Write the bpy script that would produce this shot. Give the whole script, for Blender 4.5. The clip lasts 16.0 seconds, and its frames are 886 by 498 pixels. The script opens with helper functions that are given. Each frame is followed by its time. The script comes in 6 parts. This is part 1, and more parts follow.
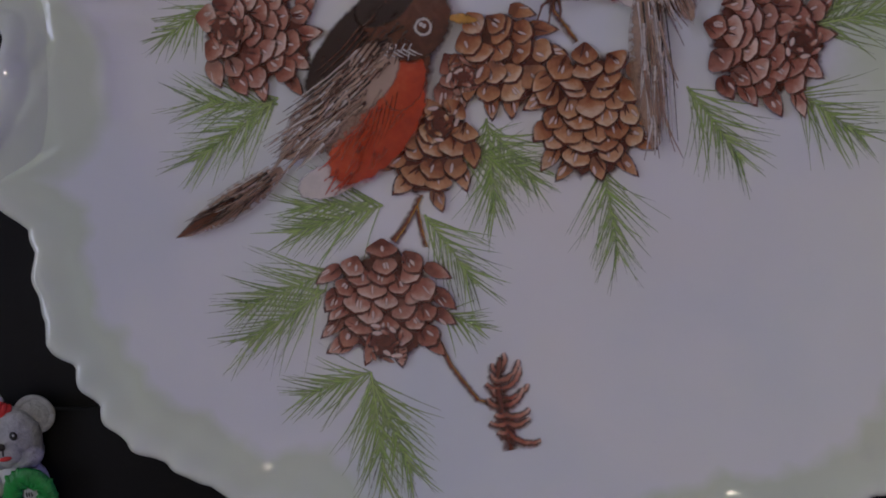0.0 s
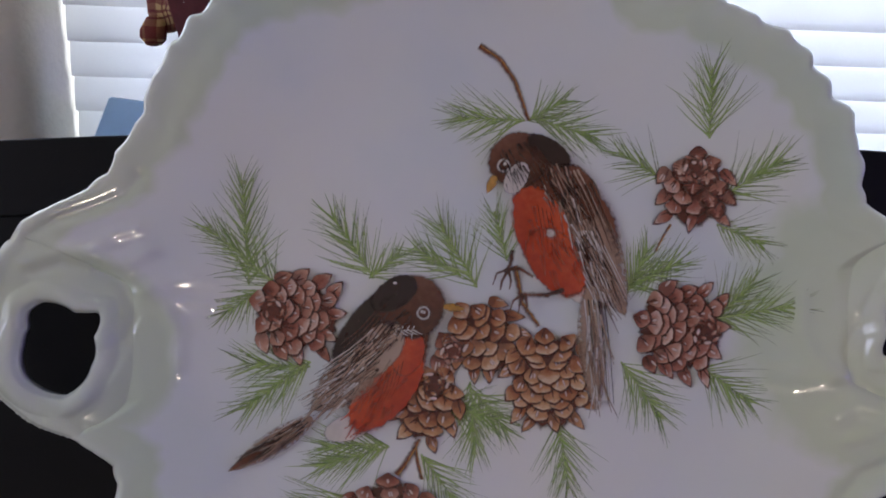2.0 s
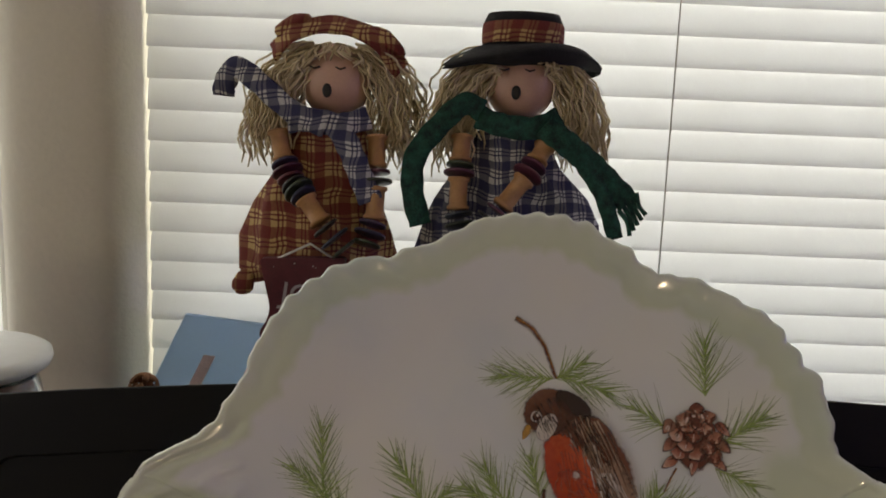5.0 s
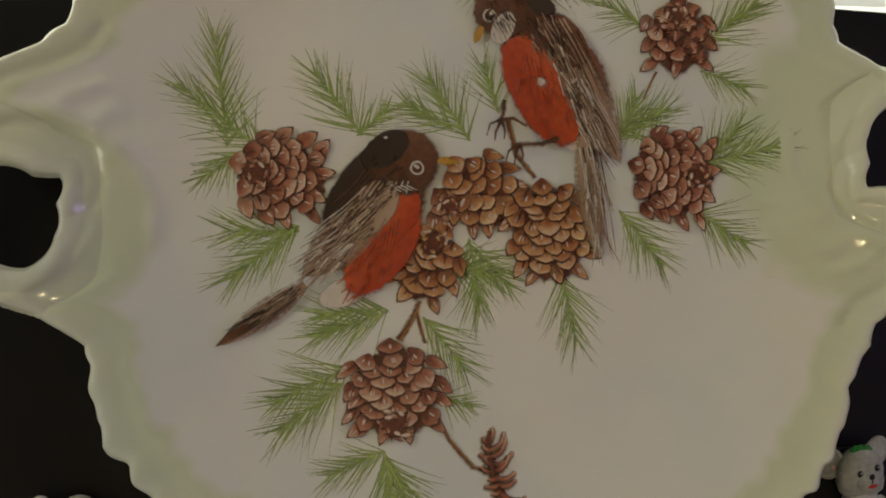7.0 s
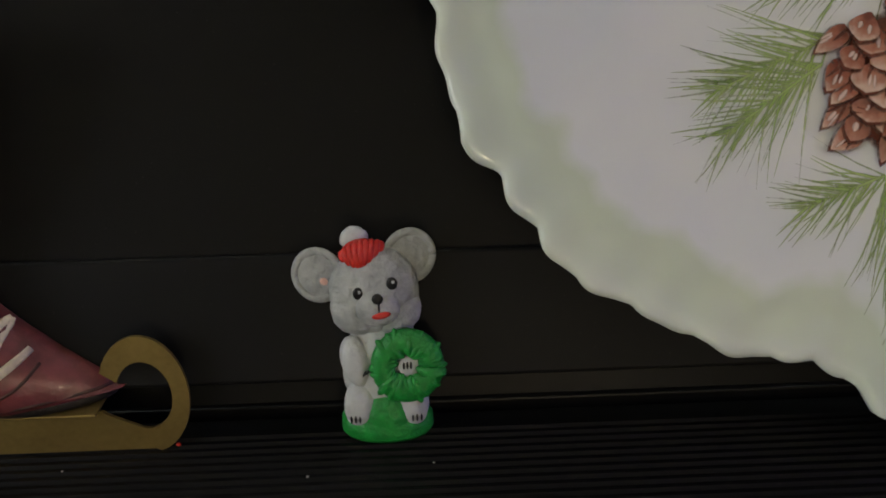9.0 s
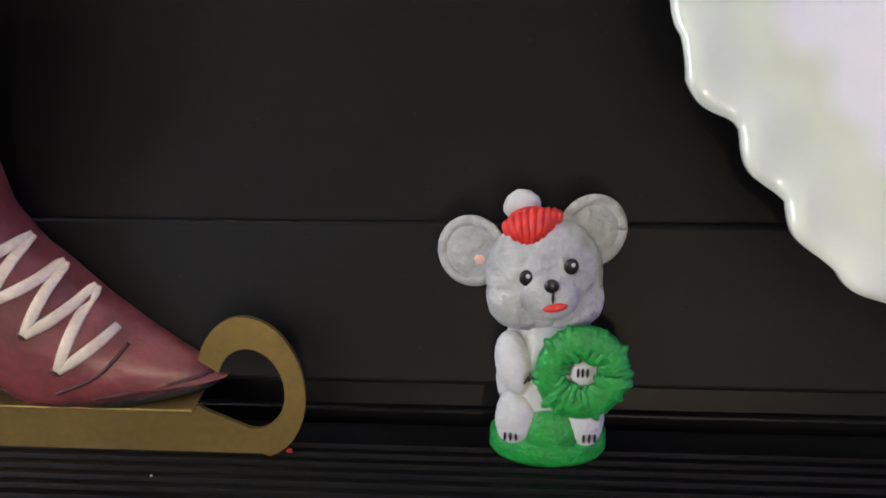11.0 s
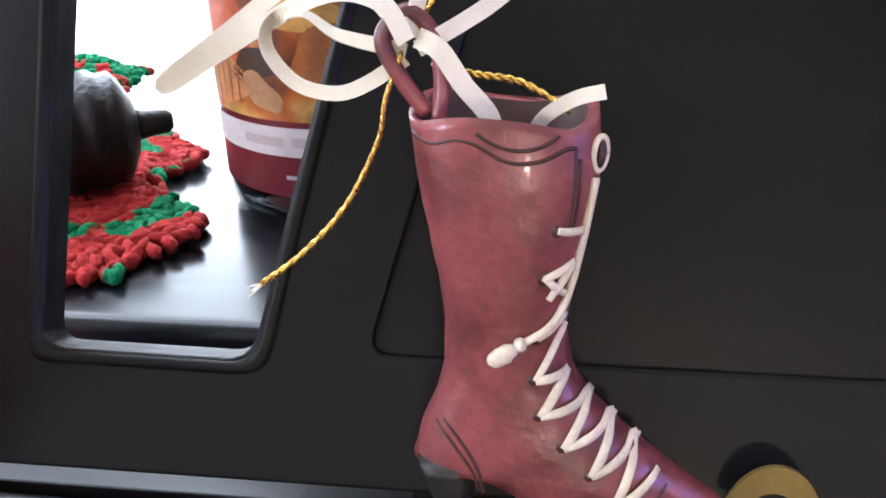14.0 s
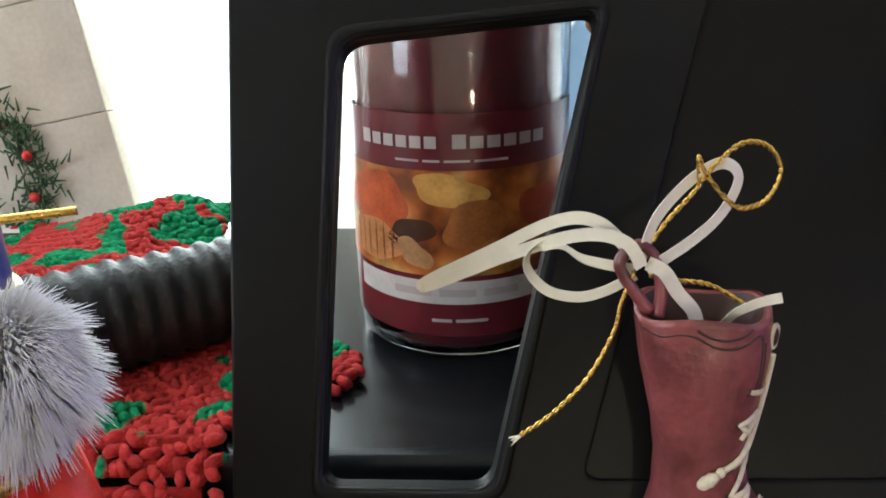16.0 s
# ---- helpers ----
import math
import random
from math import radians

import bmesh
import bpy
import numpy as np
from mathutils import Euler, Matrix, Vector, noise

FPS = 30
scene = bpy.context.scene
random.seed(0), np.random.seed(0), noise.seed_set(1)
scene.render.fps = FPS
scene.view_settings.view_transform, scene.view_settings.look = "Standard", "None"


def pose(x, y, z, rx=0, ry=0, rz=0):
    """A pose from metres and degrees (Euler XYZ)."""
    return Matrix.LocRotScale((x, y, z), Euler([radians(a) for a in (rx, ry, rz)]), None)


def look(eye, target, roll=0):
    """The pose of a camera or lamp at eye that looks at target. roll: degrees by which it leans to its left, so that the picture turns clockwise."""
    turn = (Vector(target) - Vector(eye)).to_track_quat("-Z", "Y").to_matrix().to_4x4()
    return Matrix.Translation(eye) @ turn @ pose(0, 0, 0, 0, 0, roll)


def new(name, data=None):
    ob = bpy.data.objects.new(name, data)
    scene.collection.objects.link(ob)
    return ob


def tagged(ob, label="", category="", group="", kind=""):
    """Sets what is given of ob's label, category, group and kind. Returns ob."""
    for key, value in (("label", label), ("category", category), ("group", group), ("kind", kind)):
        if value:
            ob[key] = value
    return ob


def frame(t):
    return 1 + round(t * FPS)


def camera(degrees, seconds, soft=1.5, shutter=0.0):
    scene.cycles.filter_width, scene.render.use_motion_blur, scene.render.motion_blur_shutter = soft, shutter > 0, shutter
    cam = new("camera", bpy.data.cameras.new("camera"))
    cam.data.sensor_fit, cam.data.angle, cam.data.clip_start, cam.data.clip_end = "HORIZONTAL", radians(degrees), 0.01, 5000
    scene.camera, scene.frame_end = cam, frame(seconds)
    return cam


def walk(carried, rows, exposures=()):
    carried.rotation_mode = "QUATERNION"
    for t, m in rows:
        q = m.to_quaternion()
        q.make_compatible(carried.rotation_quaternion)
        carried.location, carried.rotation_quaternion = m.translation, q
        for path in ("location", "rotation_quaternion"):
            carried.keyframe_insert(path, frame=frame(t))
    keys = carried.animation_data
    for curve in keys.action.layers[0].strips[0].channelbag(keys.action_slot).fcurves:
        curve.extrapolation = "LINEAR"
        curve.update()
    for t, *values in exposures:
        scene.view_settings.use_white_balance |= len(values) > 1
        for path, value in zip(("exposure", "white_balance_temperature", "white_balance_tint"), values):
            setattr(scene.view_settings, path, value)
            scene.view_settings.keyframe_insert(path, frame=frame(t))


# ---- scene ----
cam = camera(59.4, 16.0, soft=1.8)
PATH = [
    (0.0, 0.0010, 0.0001, 0.1839, 66.64, -0.04, 0.36),
    (0.5, 0.0025, -0.0066, 0.2065, 67.07, -0.53, 0.24),
    (1.0, -0.0013, -0.0176, 0.2279, 67.60, -1.02, -0.28),
    (1.5, -0.0113, -0.0323, 0.2526, 68.74, -1.65, -1.08),
    (2.0, -0.0094, -0.0397, 0.2778, 70.29, -1.94, -1.36),
    (2.5, -0.0076, -0.0458, 0.3190, 71.92, -2.20, -0.92),
    (2.8, -0.0145, -0.0469, 0.3388, 73.73, -2.06, 0.48),
    (3.0, -0.0196, -0.0465, 0.3492, 74.82, -1.87, 1.52),
    (3.2, -0.0217, -0.0463, 0.3611, 75.95, -1.58, 2.35),
    (5.3, -0.0299, -0.0983, 0.3284, 81.17, -2.38, -1.43),
    (5.5, -0.0357, -0.0924, 0.3091, 80.52, -1.80, -3.18),
    (6.0, -0.0383, -0.0752, 0.2663, 77.26, -1.69, -7.03),
    (6.5, -0.0368, -0.0600, 0.2407, 75.25, -1.63, -9.87),
    (7.0, -0.0439, -0.0461, 0.2075, 73.25, -1.15, -9.39),
    (7.5, -0.0529, -0.0263, 0.1852, 70.69, -0.71, -8.52),
    (8.0, -0.0598, -0.0131, 0.1680, 68.48, -0.25, -7.83),
    (8.5, -0.0936, 0.0153, 0.1389, 66.52, 0.22, -6.09),
    (9.0, -0.1240, 0.0438, 0.1193, 63.95, 0.89, -2.43),
    (9.2, -0.1308, 0.0539, 0.1136, 62.89, 1.05, -1.13),
    (11.3, -0.1481, 0.0794, 0.1024, 61.84, 1.26, 4.11),
    (11.5, -0.1623, 0.0792, 0.1027, 62.17, 1.22, 4.36),
    (12.0, -0.1886, 0.0756, 0.1036, 62.50, 0.88, 4.90),
    (12.5, -0.2022, 0.0749, 0.0986, 62.60, 0.64, 5.93),
    (13.0, -0.2154, 0.0747, 0.1061, 62.40, 0.54, 6.84),
    (13.5, -0.2259, 0.0704, 0.1210, 63.43, 0.40, 7.23),
    (14.0, -0.2379, 0.0656, 0.1345, 64.17, 0.74, 6.43),
    (14.5, -0.2498, 0.0501, 0.1466, 65.26, 1.00, 5.13),
    (15.0, -0.2674, 0.0345, 0.1659, 66.31, 2.04, 3.56),
    (15.5, -0.2876, 0.0303, 0.1698, 67.46, 1.86, 2.33),
    (16.0, -0.3013, 0.0204, 0.1836, 68.80, 1.54, 1.81),
]
EXPOSURES = [(0.0, -0.70, 5750, 19), (1.5, -0.52, 5750, 19), (2.2, -0.56, 5850, 17), (3.2, -0.84, 6400, 12), (5.5, -1.05, 7700, 8), (6.1, -0.58, 7800, 5), (7.0, -0.52, 8500, -2), (8.2, -0.42, 7600, 1), (9.2, -0.08, 6700, 1), (11.3, 1.15, 6300, 10), (12.5, 1.62, 6000, 11), (13.5, 1.62, 5850, 12), (14.5, 1.18, 5900, 8), (16.0, 0.68, 6300, 0)]
walk(cam, [(t, pose(x, y, z, rx, ry, rz)) for t, x, y, z, rx, ry, rz in PATH], EXPOSURES)

# ---- world and lights ----
world = bpy.data.worlds.new("sky")
scene.world = world
world.use_nodes = True
_wn = world.node_tree
_sky = _wn.nodes.new("ShaderNodeTexSky")
_sky.sky_type, _sky.sun_disc = "NISHITA", False
_sky.sun_elevation, _sky.sun_rotation = radians(30), radians(200)
_wn.links.new(_sky.outputs[0], _wn.nodes["Background"].inputs[0])
_wn.nodes["Background"].inputs[1].default_value = 0.1


def area(name, eye, target, w, h, power, colour):
    d = bpy.data.lights.new(name, "AREA")
    d.shape, d.size, d.size_y, d.energy, d.color = "RECTANGLE", w, h, power, colour
    o = new(name, d)
    o.matrix_world = look(eye, target)
    return o


def bulb(name, at, power, radius, colour):
    d = bpy.data.lights.new(name, "POINT")
    d.energy, d.shadow_soft_size, d.color = power, radius, colour
    o = new(name, d)
    o.location = at
    return o


# daylight behind the blind, daylight of the side window, a fill light added by the windowless west wall, the warm lamp,
# a small violet lamp
area("window_daylight", (0.65, 0.69, 0.45), (0.65, 0.0, 0.35), 1.75, 1.5, 36.0, (0.95, 0.98, 1.0))
area("side_daylight", (-0.97, 0.69, 0.45), (-0.97, 0.0, 0.35), 1.12, 1.5, 22.0, (0.90, 0.95, 1.0))
area("west_wall_fill", (-2.35, -0.9, 0.6), (0.0, 0.2, 0.1), 1.0, 1.1, 22.0, (0.82, 0.83, 1.0))
bulb("room_lamp_bulb", (0.14, -1.35, 0.02), 8.0, 0.03, (1.0, 0.80, 0.56))
bulb("violet_bulb", (1.60, -0.35, 0.35), 18.0, 0.03, (0.34, 0.28, 1.0))


# ---- materials ----
def nodes(name):
    m = bpy.data.materials.new(name)
    m.use_nodes = True
    return m, m.node_tree, m.node_tree.nodes["Principled BSDF"]


def add(nt, kind, **inputs):
    n = nt.nodes.new(kind)
    for k, v in inputs.items():
        n.inputs[k.replace("_", " ")].default_value = v
    return n


def ramp(nt, fac, stops):
    r = nt.nodes.new("ShaderNodeValToRGB")
    e = r.color_ramp.elements
    while len(e) < len(stops):
        e.new(0.5)
    for s, (p, c) in zip(e, stops):
        s.position, s.color = p, (*c, 1)
    nt.links.new(fac, r.inputs[0])
    return r.outputs[0]


def mix(nt, fac, a, b, how="MIX"):
    n = nt.nodes.new("ShaderNodeMix")
    n.data_type, n.blend_type = "RGBA", how
    for s, v in ((n.inputs[0], fac), (n.inputs[6], a), (n.inputs[7], b)):
        if isinstance(v, (int, float)):
            s.default_value = v
        elif isinstance(v, tuple):
            s.default_value = (*v, 1)
        else:
            nt.links.new(v, s)
    return n.outputs[2]


def calc(nt, op, a, b=0.0):
    n = nt.nodes.new("ShaderNodeMath")
    n.operation = op
    for s, v in ((n.inputs[0], a), (n.inputs[1], b)):
        if isinstance(v, (int, float)):
            s.default_value = v
        else:
            nt.links.new(v, s)
    return n.outputs[0]


def noise_of(nt, scale, detail=4, coords=None):
    n = add(nt, "ShaderNodeTexNoise", Scale=scale, Detail=detail)
    if coords is None:
        coords = nt.nodes.new("ShaderNodeTexCoord").outputs["Object"]
    nt.links.new(coords, n.inputs[0])
    return n.outputs[0]


def bump_on(nt, bsdf, height, depth, strength=1.0):
    b = add(nt, "ShaderNodeBump", Strength=strength, Distance=depth)
    nt.links.new(height, b.inputs["Height"])
    nt.links.new(b.outputs[0], bsdf.inputs["Normal"])


def plain(name, col, rough=0.5, metal=0.0, var=0.2, scale=60, fine=600, bump=0.0, coat=0.0, islands=None, trans=0.0, spec=None):
    """One surface with variation at two scales, optional relief, and a second colour by island."""
    m, nt, b = nodes(name)
    lo = tuple(c * (1 - var) for c in col)
    hi = tuple(min(1, c * (1 + var)) for c in col)
    c = ramp(nt, noise_of(nt, scale, 5), [(0.3, lo), (0.7, hi)])
    c = mix(nt, 0.35, c, ramp(nt, noise_of(nt, fine, 3), [(0.3, lo), (0.7, hi)]))
    if islands:
        g = nt.nodes.new("ShaderNodeNewGeometry")
        r = ramp(nt, g.outputs["Random Per Island"], [(i / max(1, len(islands) - 1), k) for i, k in enumerate(islands)])
        c = mix(nt, 0.82, c, r)
    nt.links.new(c, b.inputs["Base Color"])
    rr = calc(nt, "MULTIPLY_ADD", noise_of(nt, scale * 1.7, 3), 0.25 * rough)
    rr.node.inputs[2].default_value = rough * 0.87
    nt.links.new(rr, b.inputs["Roughness"])
    b.inputs["Metallic"].default_value = metal
    b.inputs["Coat Weight"].default_value = coat
    b.inputs["Transmission Weight"].default_value = trans
    if spec is not None:
        b.inputs["Specular IOR Level"].default_value = spec
    if bump:
        bump_on(nt, b, noise_of(nt, fine, 4), bump)
    return m


def porcelain_material():
    m, nt, b = nodes("glazed_porcelain")
    at = nt.nodes.new("ShaderNodeAttribute")
    at.attribute_name = "rim"
    edge = calc(nt, "ADD", at.outputs["Fac"], calc(nt, "MULTIPLY", calc(nt, "SUBTRACT", noise_of(nt, 38, 6), 0.5), 0.15))
    col = ramp(nt, edge, [(0.0, (0.80, 0.79, 0.78)), (0.80, (0.79, 0.79, 0.77)), (0.845, (0.66, 0.71, 0.55)), (0.93, (0.68, 0.73, 0.58)), (1.0, (0.74, 0.77, 0.68))])
    soft = ramp(nt, noise_of(nt, 11, 3), [(0.36, (0.87, 0.92, 0.95)), (0.52, (0.97, 0.98, 0.97)), (0.68, (1.0, 0.98, 0.93))])
    nt.links.new(mix(nt, 1.0, col, soft, "MULTIPLY"), b.inputs["Base Color"])
    b.inputs["Roughness"].default_value = 0.14
    b.inputs["Coat Weight"].default_value = 0.45
    b.inputs["Coat Roughness"].default_value = 0.05
    bump_on(nt, b, noise_of(nt, 90, 2), 0.0003, 0.12)
    return m


def plaid(name, base, band, thread, size):
    """A woven check: wide bands both ways with thin threads between them."""
    m, nt, b = nodes(name)
    co = nt.nodes.new("ShaderNodeTexCoord").outputs["Object"]
    sep = nt.nodes.new("ShaderNodeSeparateXYZ")
    wob = add(nt, "ShaderNodeTexNoise", Scale=35.0, Detail=2.0)
    nt.links.new(co, wob.inputs[0])
    n = nt.nodes.new("ShaderNodeVectorMath")
    n.operation = "MULTIPLY_ADD"
    nt.links.new(wob.outputs["Color"], n.inputs[0])
    n.inputs[1].default_value = (0.012, 0.012, 0.012)
    nt.links.new(co, n.inputs[2])
    nt.links.new(n.outputs[0], sep.inputs[0])
    c = base
    for axis in (0, 2):
        f = calc(nt, "FRACT", calc(nt, "MULTIPLY", sep.outputs[axis], 1 / size))
        wide = calc(nt, "LESS_THAN", f, 0.43)
        thin = calc(nt, "MULTIPLY", calc(nt, "GREATER_THAN", f, 0.62), calc(nt, "LESS_THAN", calc(nt, "FRACT", calc(nt, "MULTIPLY", f, 6.0)), 0.38))
        c = mix(nt, calc(nt, "MULTIPLY", wide, 0.78), c, band)
        c = mix(nt, calc(nt, "MULTIPLY", thin, 0.85), c, thread)
    weave = noise_of(nt, 1500, 2)
    c = mix(nt, 0.5, c, ramp(nt, weave, [(0.3, (0.55, 0.55, 0.55)), (0.7, (1, 1, 1))]), "MULTIPLY")
    nt.links.new(c, b.inputs["Base Color"])
    b.inputs["Roughness"].default_value = 0.9
    bump_on(nt, b, weave, 0.0006)
    return m


def black_plastic(name, col, rough, grain):
    """Moulded black plastic: fine pebble grain, dust and faint streaks of handling."""
    m, nt, b = nodes(name)
    dust = ramp(nt, noise_of(nt, 900, 2), [(0.70, (0, 0, 0)), (0.76, (1, 1, 1))])
    c = ramp(nt, noise_of(nt, 9, 5), [(0.3, tuple(k * 0.75 for k in col)), (0.7, tuple(k * 1.3 for k in col))])
    c = mix(nt, calc(nt, "MULTIPLY", dust, 0.05), c, (0.3, 0.28, 0.26))
    nt.links.new(c, b.inputs["Base Color"])
    st = nt.nodes.new("ShaderNodeMapping")
    nt.links.new(nt.nodes.new("ShaderNodeTexCoord").outputs["Object"], st.inputs[0])
    st.inputs["Scale"].default_value = (3, 40, 40)
    r = calc(nt, "MULTIPLY_ADD", noise_of(nt, 4, 5, st.outputs[0]), 0.22)
    r.node.inputs[2].default_value = rough - 0.1
    nt.links.new(r, b.inputs["Roughness"])
    b.inputs["Specular IOR Level"].default_value = 0.19
    bump_on(nt, b, noise_of(nt, grain, 3), 0.00004, 0.35)
    return m


def washed(m, tones=None):
    """Thin glaze colour: fades at the edge of a brush mark and mottles; tones run from the foot to the tip of a mark."""
    nt = m.node_tree
    b = nt.nodes["Principled BSDF"]
    at = nt.nodes.new("ShaderNodeAttribute")
    at.attribute_name = "wash"
    f = calc(nt, "ADD", calc(nt, "MULTIPLY", at.outputs["Fac"], 1.7), calc(nt, "MULTIPLY", calc(nt, "SUBTRACT", noise_of(nt, 700, 4), 0.62), 1.3))
    f.node.use_clamp = True
    if tones:
        tn = nt.nodes.new("ShaderNodeAttribute")
        tn.attribute_name = "tone"
        wob = calc(nt, "ADD", tn.outputs["Fac"], calc(nt, "MULTIPLY", calc(nt, "SUBTRACT", noise_of(nt, 420, 3), 0.5), 0.9))
        base = b.inputs["Base Color"].links[0].from_socket
        nt.links.new(mix(nt, 0.66, base, ramp(nt, wob, tones)), b.inputs["Base Color"])
    clear = nt.nodes.new("ShaderNodeBsdfTransparent")
    mx = nt.nodes.new("ShaderNodeMixShader")
    nt.links.new(f, mx.inputs[0])
    nt.links.new(clear.outputs[0], mx.inputs[1])
    nt.links.new(b.outputs[0], mx.inputs[2])
    nt.links.new(mx.outputs[0], nt.nodes["Material Output"].inputs[0])
    return m


def slat_material():
    m, nt, b = nodes("white_blind_slat")
    nt.links.new(ramp(nt, noise_of(nt, 12, 3), [(0.3, (0.80, 0.79, 0.76)), (0.7, (0.86, 0.86, 0.84))]), b.inputs["Base Color"])
    b.inputs["Roughness"].default_value = 0.45
    t = add(nt, "ShaderNodeBsdfTranslucent", Color=(0.92, 0.94, 0.95, 1))
    mx = nt.nodes.new("ShaderNodeMixShader")
    mx.inputs[0].default_value = 0.45
    nt.links.new(b.outputs[0], mx.inputs[1])
    nt.links.new(t.outputs[0], mx.inputs[2])
    nt.links.new(mx.outputs[0], nt.nodes["Material Output"].inputs[0])
    return m


def crochet_material():
    m, nt, b = nodes("crocheted_wool")
    g = nt.nodes.new("ShaderNodeNewGeometry")
    c = ramp(nt, noise_of(nt, 40, 1), [(0.545, (0.44, 0.022, 0.022)), (0.57, (0.0, 0.23, 0.085))])
    c = mix(nt, 0.4, c, ramp(nt, g.outputs["Random Per Island"], [(0, (0.45, 0.4, 0.4)), (1, (1, 1, 1))]), "MULTIPLY")
    nt.links.new(c, b.inputs["Base Color"])
    b.inputs["Roughness"].default_value = 0.95
    bump_on(nt, b, noise_of(nt, 900, 3), 0.001)
    return m


PORCELAIN = porcelain_material()
BLACK = black_plastic("black_moulded_plastic", (0.004, 0.004, 0.0042), 0.47, 1800)
BLACK_INSET = black_plastic("black_satin_panel", (0.0038, 0.0036, 0.0034), 0.42, 1500)
BLACK_GLOSS = black_plastic("black_glossy_deck", (0.008, 0.009, 0.011), 0.20, 900)
LEDGE = black_plastic("black_ribbed_plastic", (0.0045, 0.0045, 0.0048), 0.34, 1500)
WALL = plain("painted_plaster", (0.74, 0.70, 0.58), 0.8, var=0.06, scale=6, fine=200, bump=0.0006)
WHITE = plain("white_gloss_paint", (0.78, 0.78, 0.77), 0.35, var=0.05, scale=10, fine=150, bump=0.0002)
CARPET = plain("beige_carpet", (0.28, 0.24, 0.19), 0.95, var=0.25, scale=30, fine=500, bump=0.002)
SLAT = slat_material()
CORD = plain("pale_cord", (0.62, 0.60, 0.56), 0.8, var=0.1, scale=200, fine=2000)
NEEDLE = plain("painted_needles", (0.22, 0.32, 0.08), 0.16, var=0.25, scale=120, coat=0.5, islands=[(0.24, 0.36, 0.08), (0.40, 0.52, 0.15), (0.54, 0.62, 0.30), (0.31, 0.46, 0.11), (0.47, 0.57, 0.22), (0.16, 0.26, 0.06)])
CONE_DARK = plain("painted_cone_shade", (0.13, 0.038, 0.022), 0.16, var=0.45, scale=250, coat=0.5)
CONE = plain("painted_cone_scales", (0.24, 0.09, 0.045), 0.16, var=0.4, scale=500, coat=0.5, islands=[(0.17, 0.045, 0.025), (0.34, 0.125, 0.075), (0.47, 0.25, 0.16), (0.25, 0.07, 0.04), (0.62, 0.43, 0.30), (0.30, 0.10, 0.06)])
CONE_TAN = plain("painted_tan_scales", (0.34, 0.15, 0.05), 0.16, var=0.4, scale=500, coat=0.5, islands=[(0.22, 0.06, 0.025), (0.44, 0.21, 0.09), (0.60, 0.41, 0.22), (0.32, 0.11, 0.045), (0.24, 0.07, 0.03)])
TWIG = plain("painted_twig", (0.17, 0.055, 0.03), 0.16, var=0.4, scale=400, coat=0.5)
BROWN = plain("painted_brown_plumage", (0.11, 0.04, 0.02), 0.15, var=0.55, scale=130, fine=700, coat=0.5)
DARK = plain("painted_dark_brown", (0.03, 0.012, 0.008), 0.15, var=0.4, scale=200, coat=0.5)
RED = plain("painted_red_breast", (0.48, 0.055, 0.016), 0.15, var=0.35, scale=70, fine=300, coat=0.5)
TAUPE = plain("painted_taupe_feathers", (0.38, 0.25, 0.17), 0.16, var=0.4, scale=180, fine=900, coat=0.5, islands=[(0.25, 0.14, 0.085), (0.40, 0.27, 0.19), (0.54, 0.42, 0.32)])
CREAM = plain("painted_cream", (0.66, 0.60, 0.54), 0.16, var=0.12, scale=200, coat=0.5)
OCHRE = plain("painted_ochre", (0.52, 0.27, 0.05), 0.16, var=0.25, scale=300, coat=0.5)
washed(CONE_DARK)
washed(CONE, [(0.0, (0.13, 0.032, 0.020)), (0.28, (0.34, 0.115, 0.070)), (0.60, (0.52, 0.25, 0.17)), (0.95, (0.80, 0.62, 0.50))])
washed(CONE_TAN, [(0.0, (0.14, 0.034, 0.016)), (0.28, (0.38, 0.14, 0.055)), (0.60, (0.58, 0.29, 0.13)), (0.95, (0.82, 0.64, 0.44))])
TIP = plain("painted_pale_tips", (0.66, 0.50, 0.42), 0.16, var=0.2, scale=300, coat=0.5)
washed(TIP)
for _m in (NEEDLE, TWIG, DARK, TAUPE, CREAM, OCHRE):
    washed(_m)
washed(BROWN, [(0.0, (0.045, 0.015, 0.009)), (0.5, (0.13, 0.045, 0.022)), (1.0, (0.24, 0.10, 0.055))])
washed(RED, [(0.0, (0.34, 0.030, 0.012)), (0.5, (0.52, 0.065, 0.018)), (1.0, (0.66, 0.15, 0.05))])


# ---- building helpers ----
def part(name, bm, material, parent=None, label="", smooth=True, matrix=None):
    """Link a bmesh as one mesh object; material may be a list for several slots."""
    me = bpy.data.meshes.new(name)
    bmesh.ops.recalc_face_normals(bm, faces=bm.faces)
    if smooth:
        for f in bm.faces:
            f.smooth = True
    bm.to_mesh(me)
    bm.free()
    for m in (material if isinstance(material, list) else [material]):
        me.materials.append(m)
    o = new(name, me)
    if parent is not None:
        o.parent = parent
    if matrix is not None:
        o.matrix_basis = matrix
    if label:
        tagged(o, label)
    return o


def empty(name, at=(0, 0, 0), matrix=None):
    o = new(name)
    o.matrix_basis = matrix if matrix is not None else Matrix.Translation(at)
    return o


def quads(bm, rows, closed=True, mi=0, cap=False):
    """Faces between rings of vertices."""
    for a, b in zip(rows, rows[1:]):
        n = len(a)
        for i in range(n if closed else n - 1):
            j = (i + 1) % n
            try:
                bm.faces.new((a[i], a[j], b[j], b[i])).material_index = mi
            except ValueError:
                pass
    if cap:
        for r in (rows[0], rows[-1]):
            try:
                bm.faces.new(r).material_index = mi
            except ValueError:
                pass


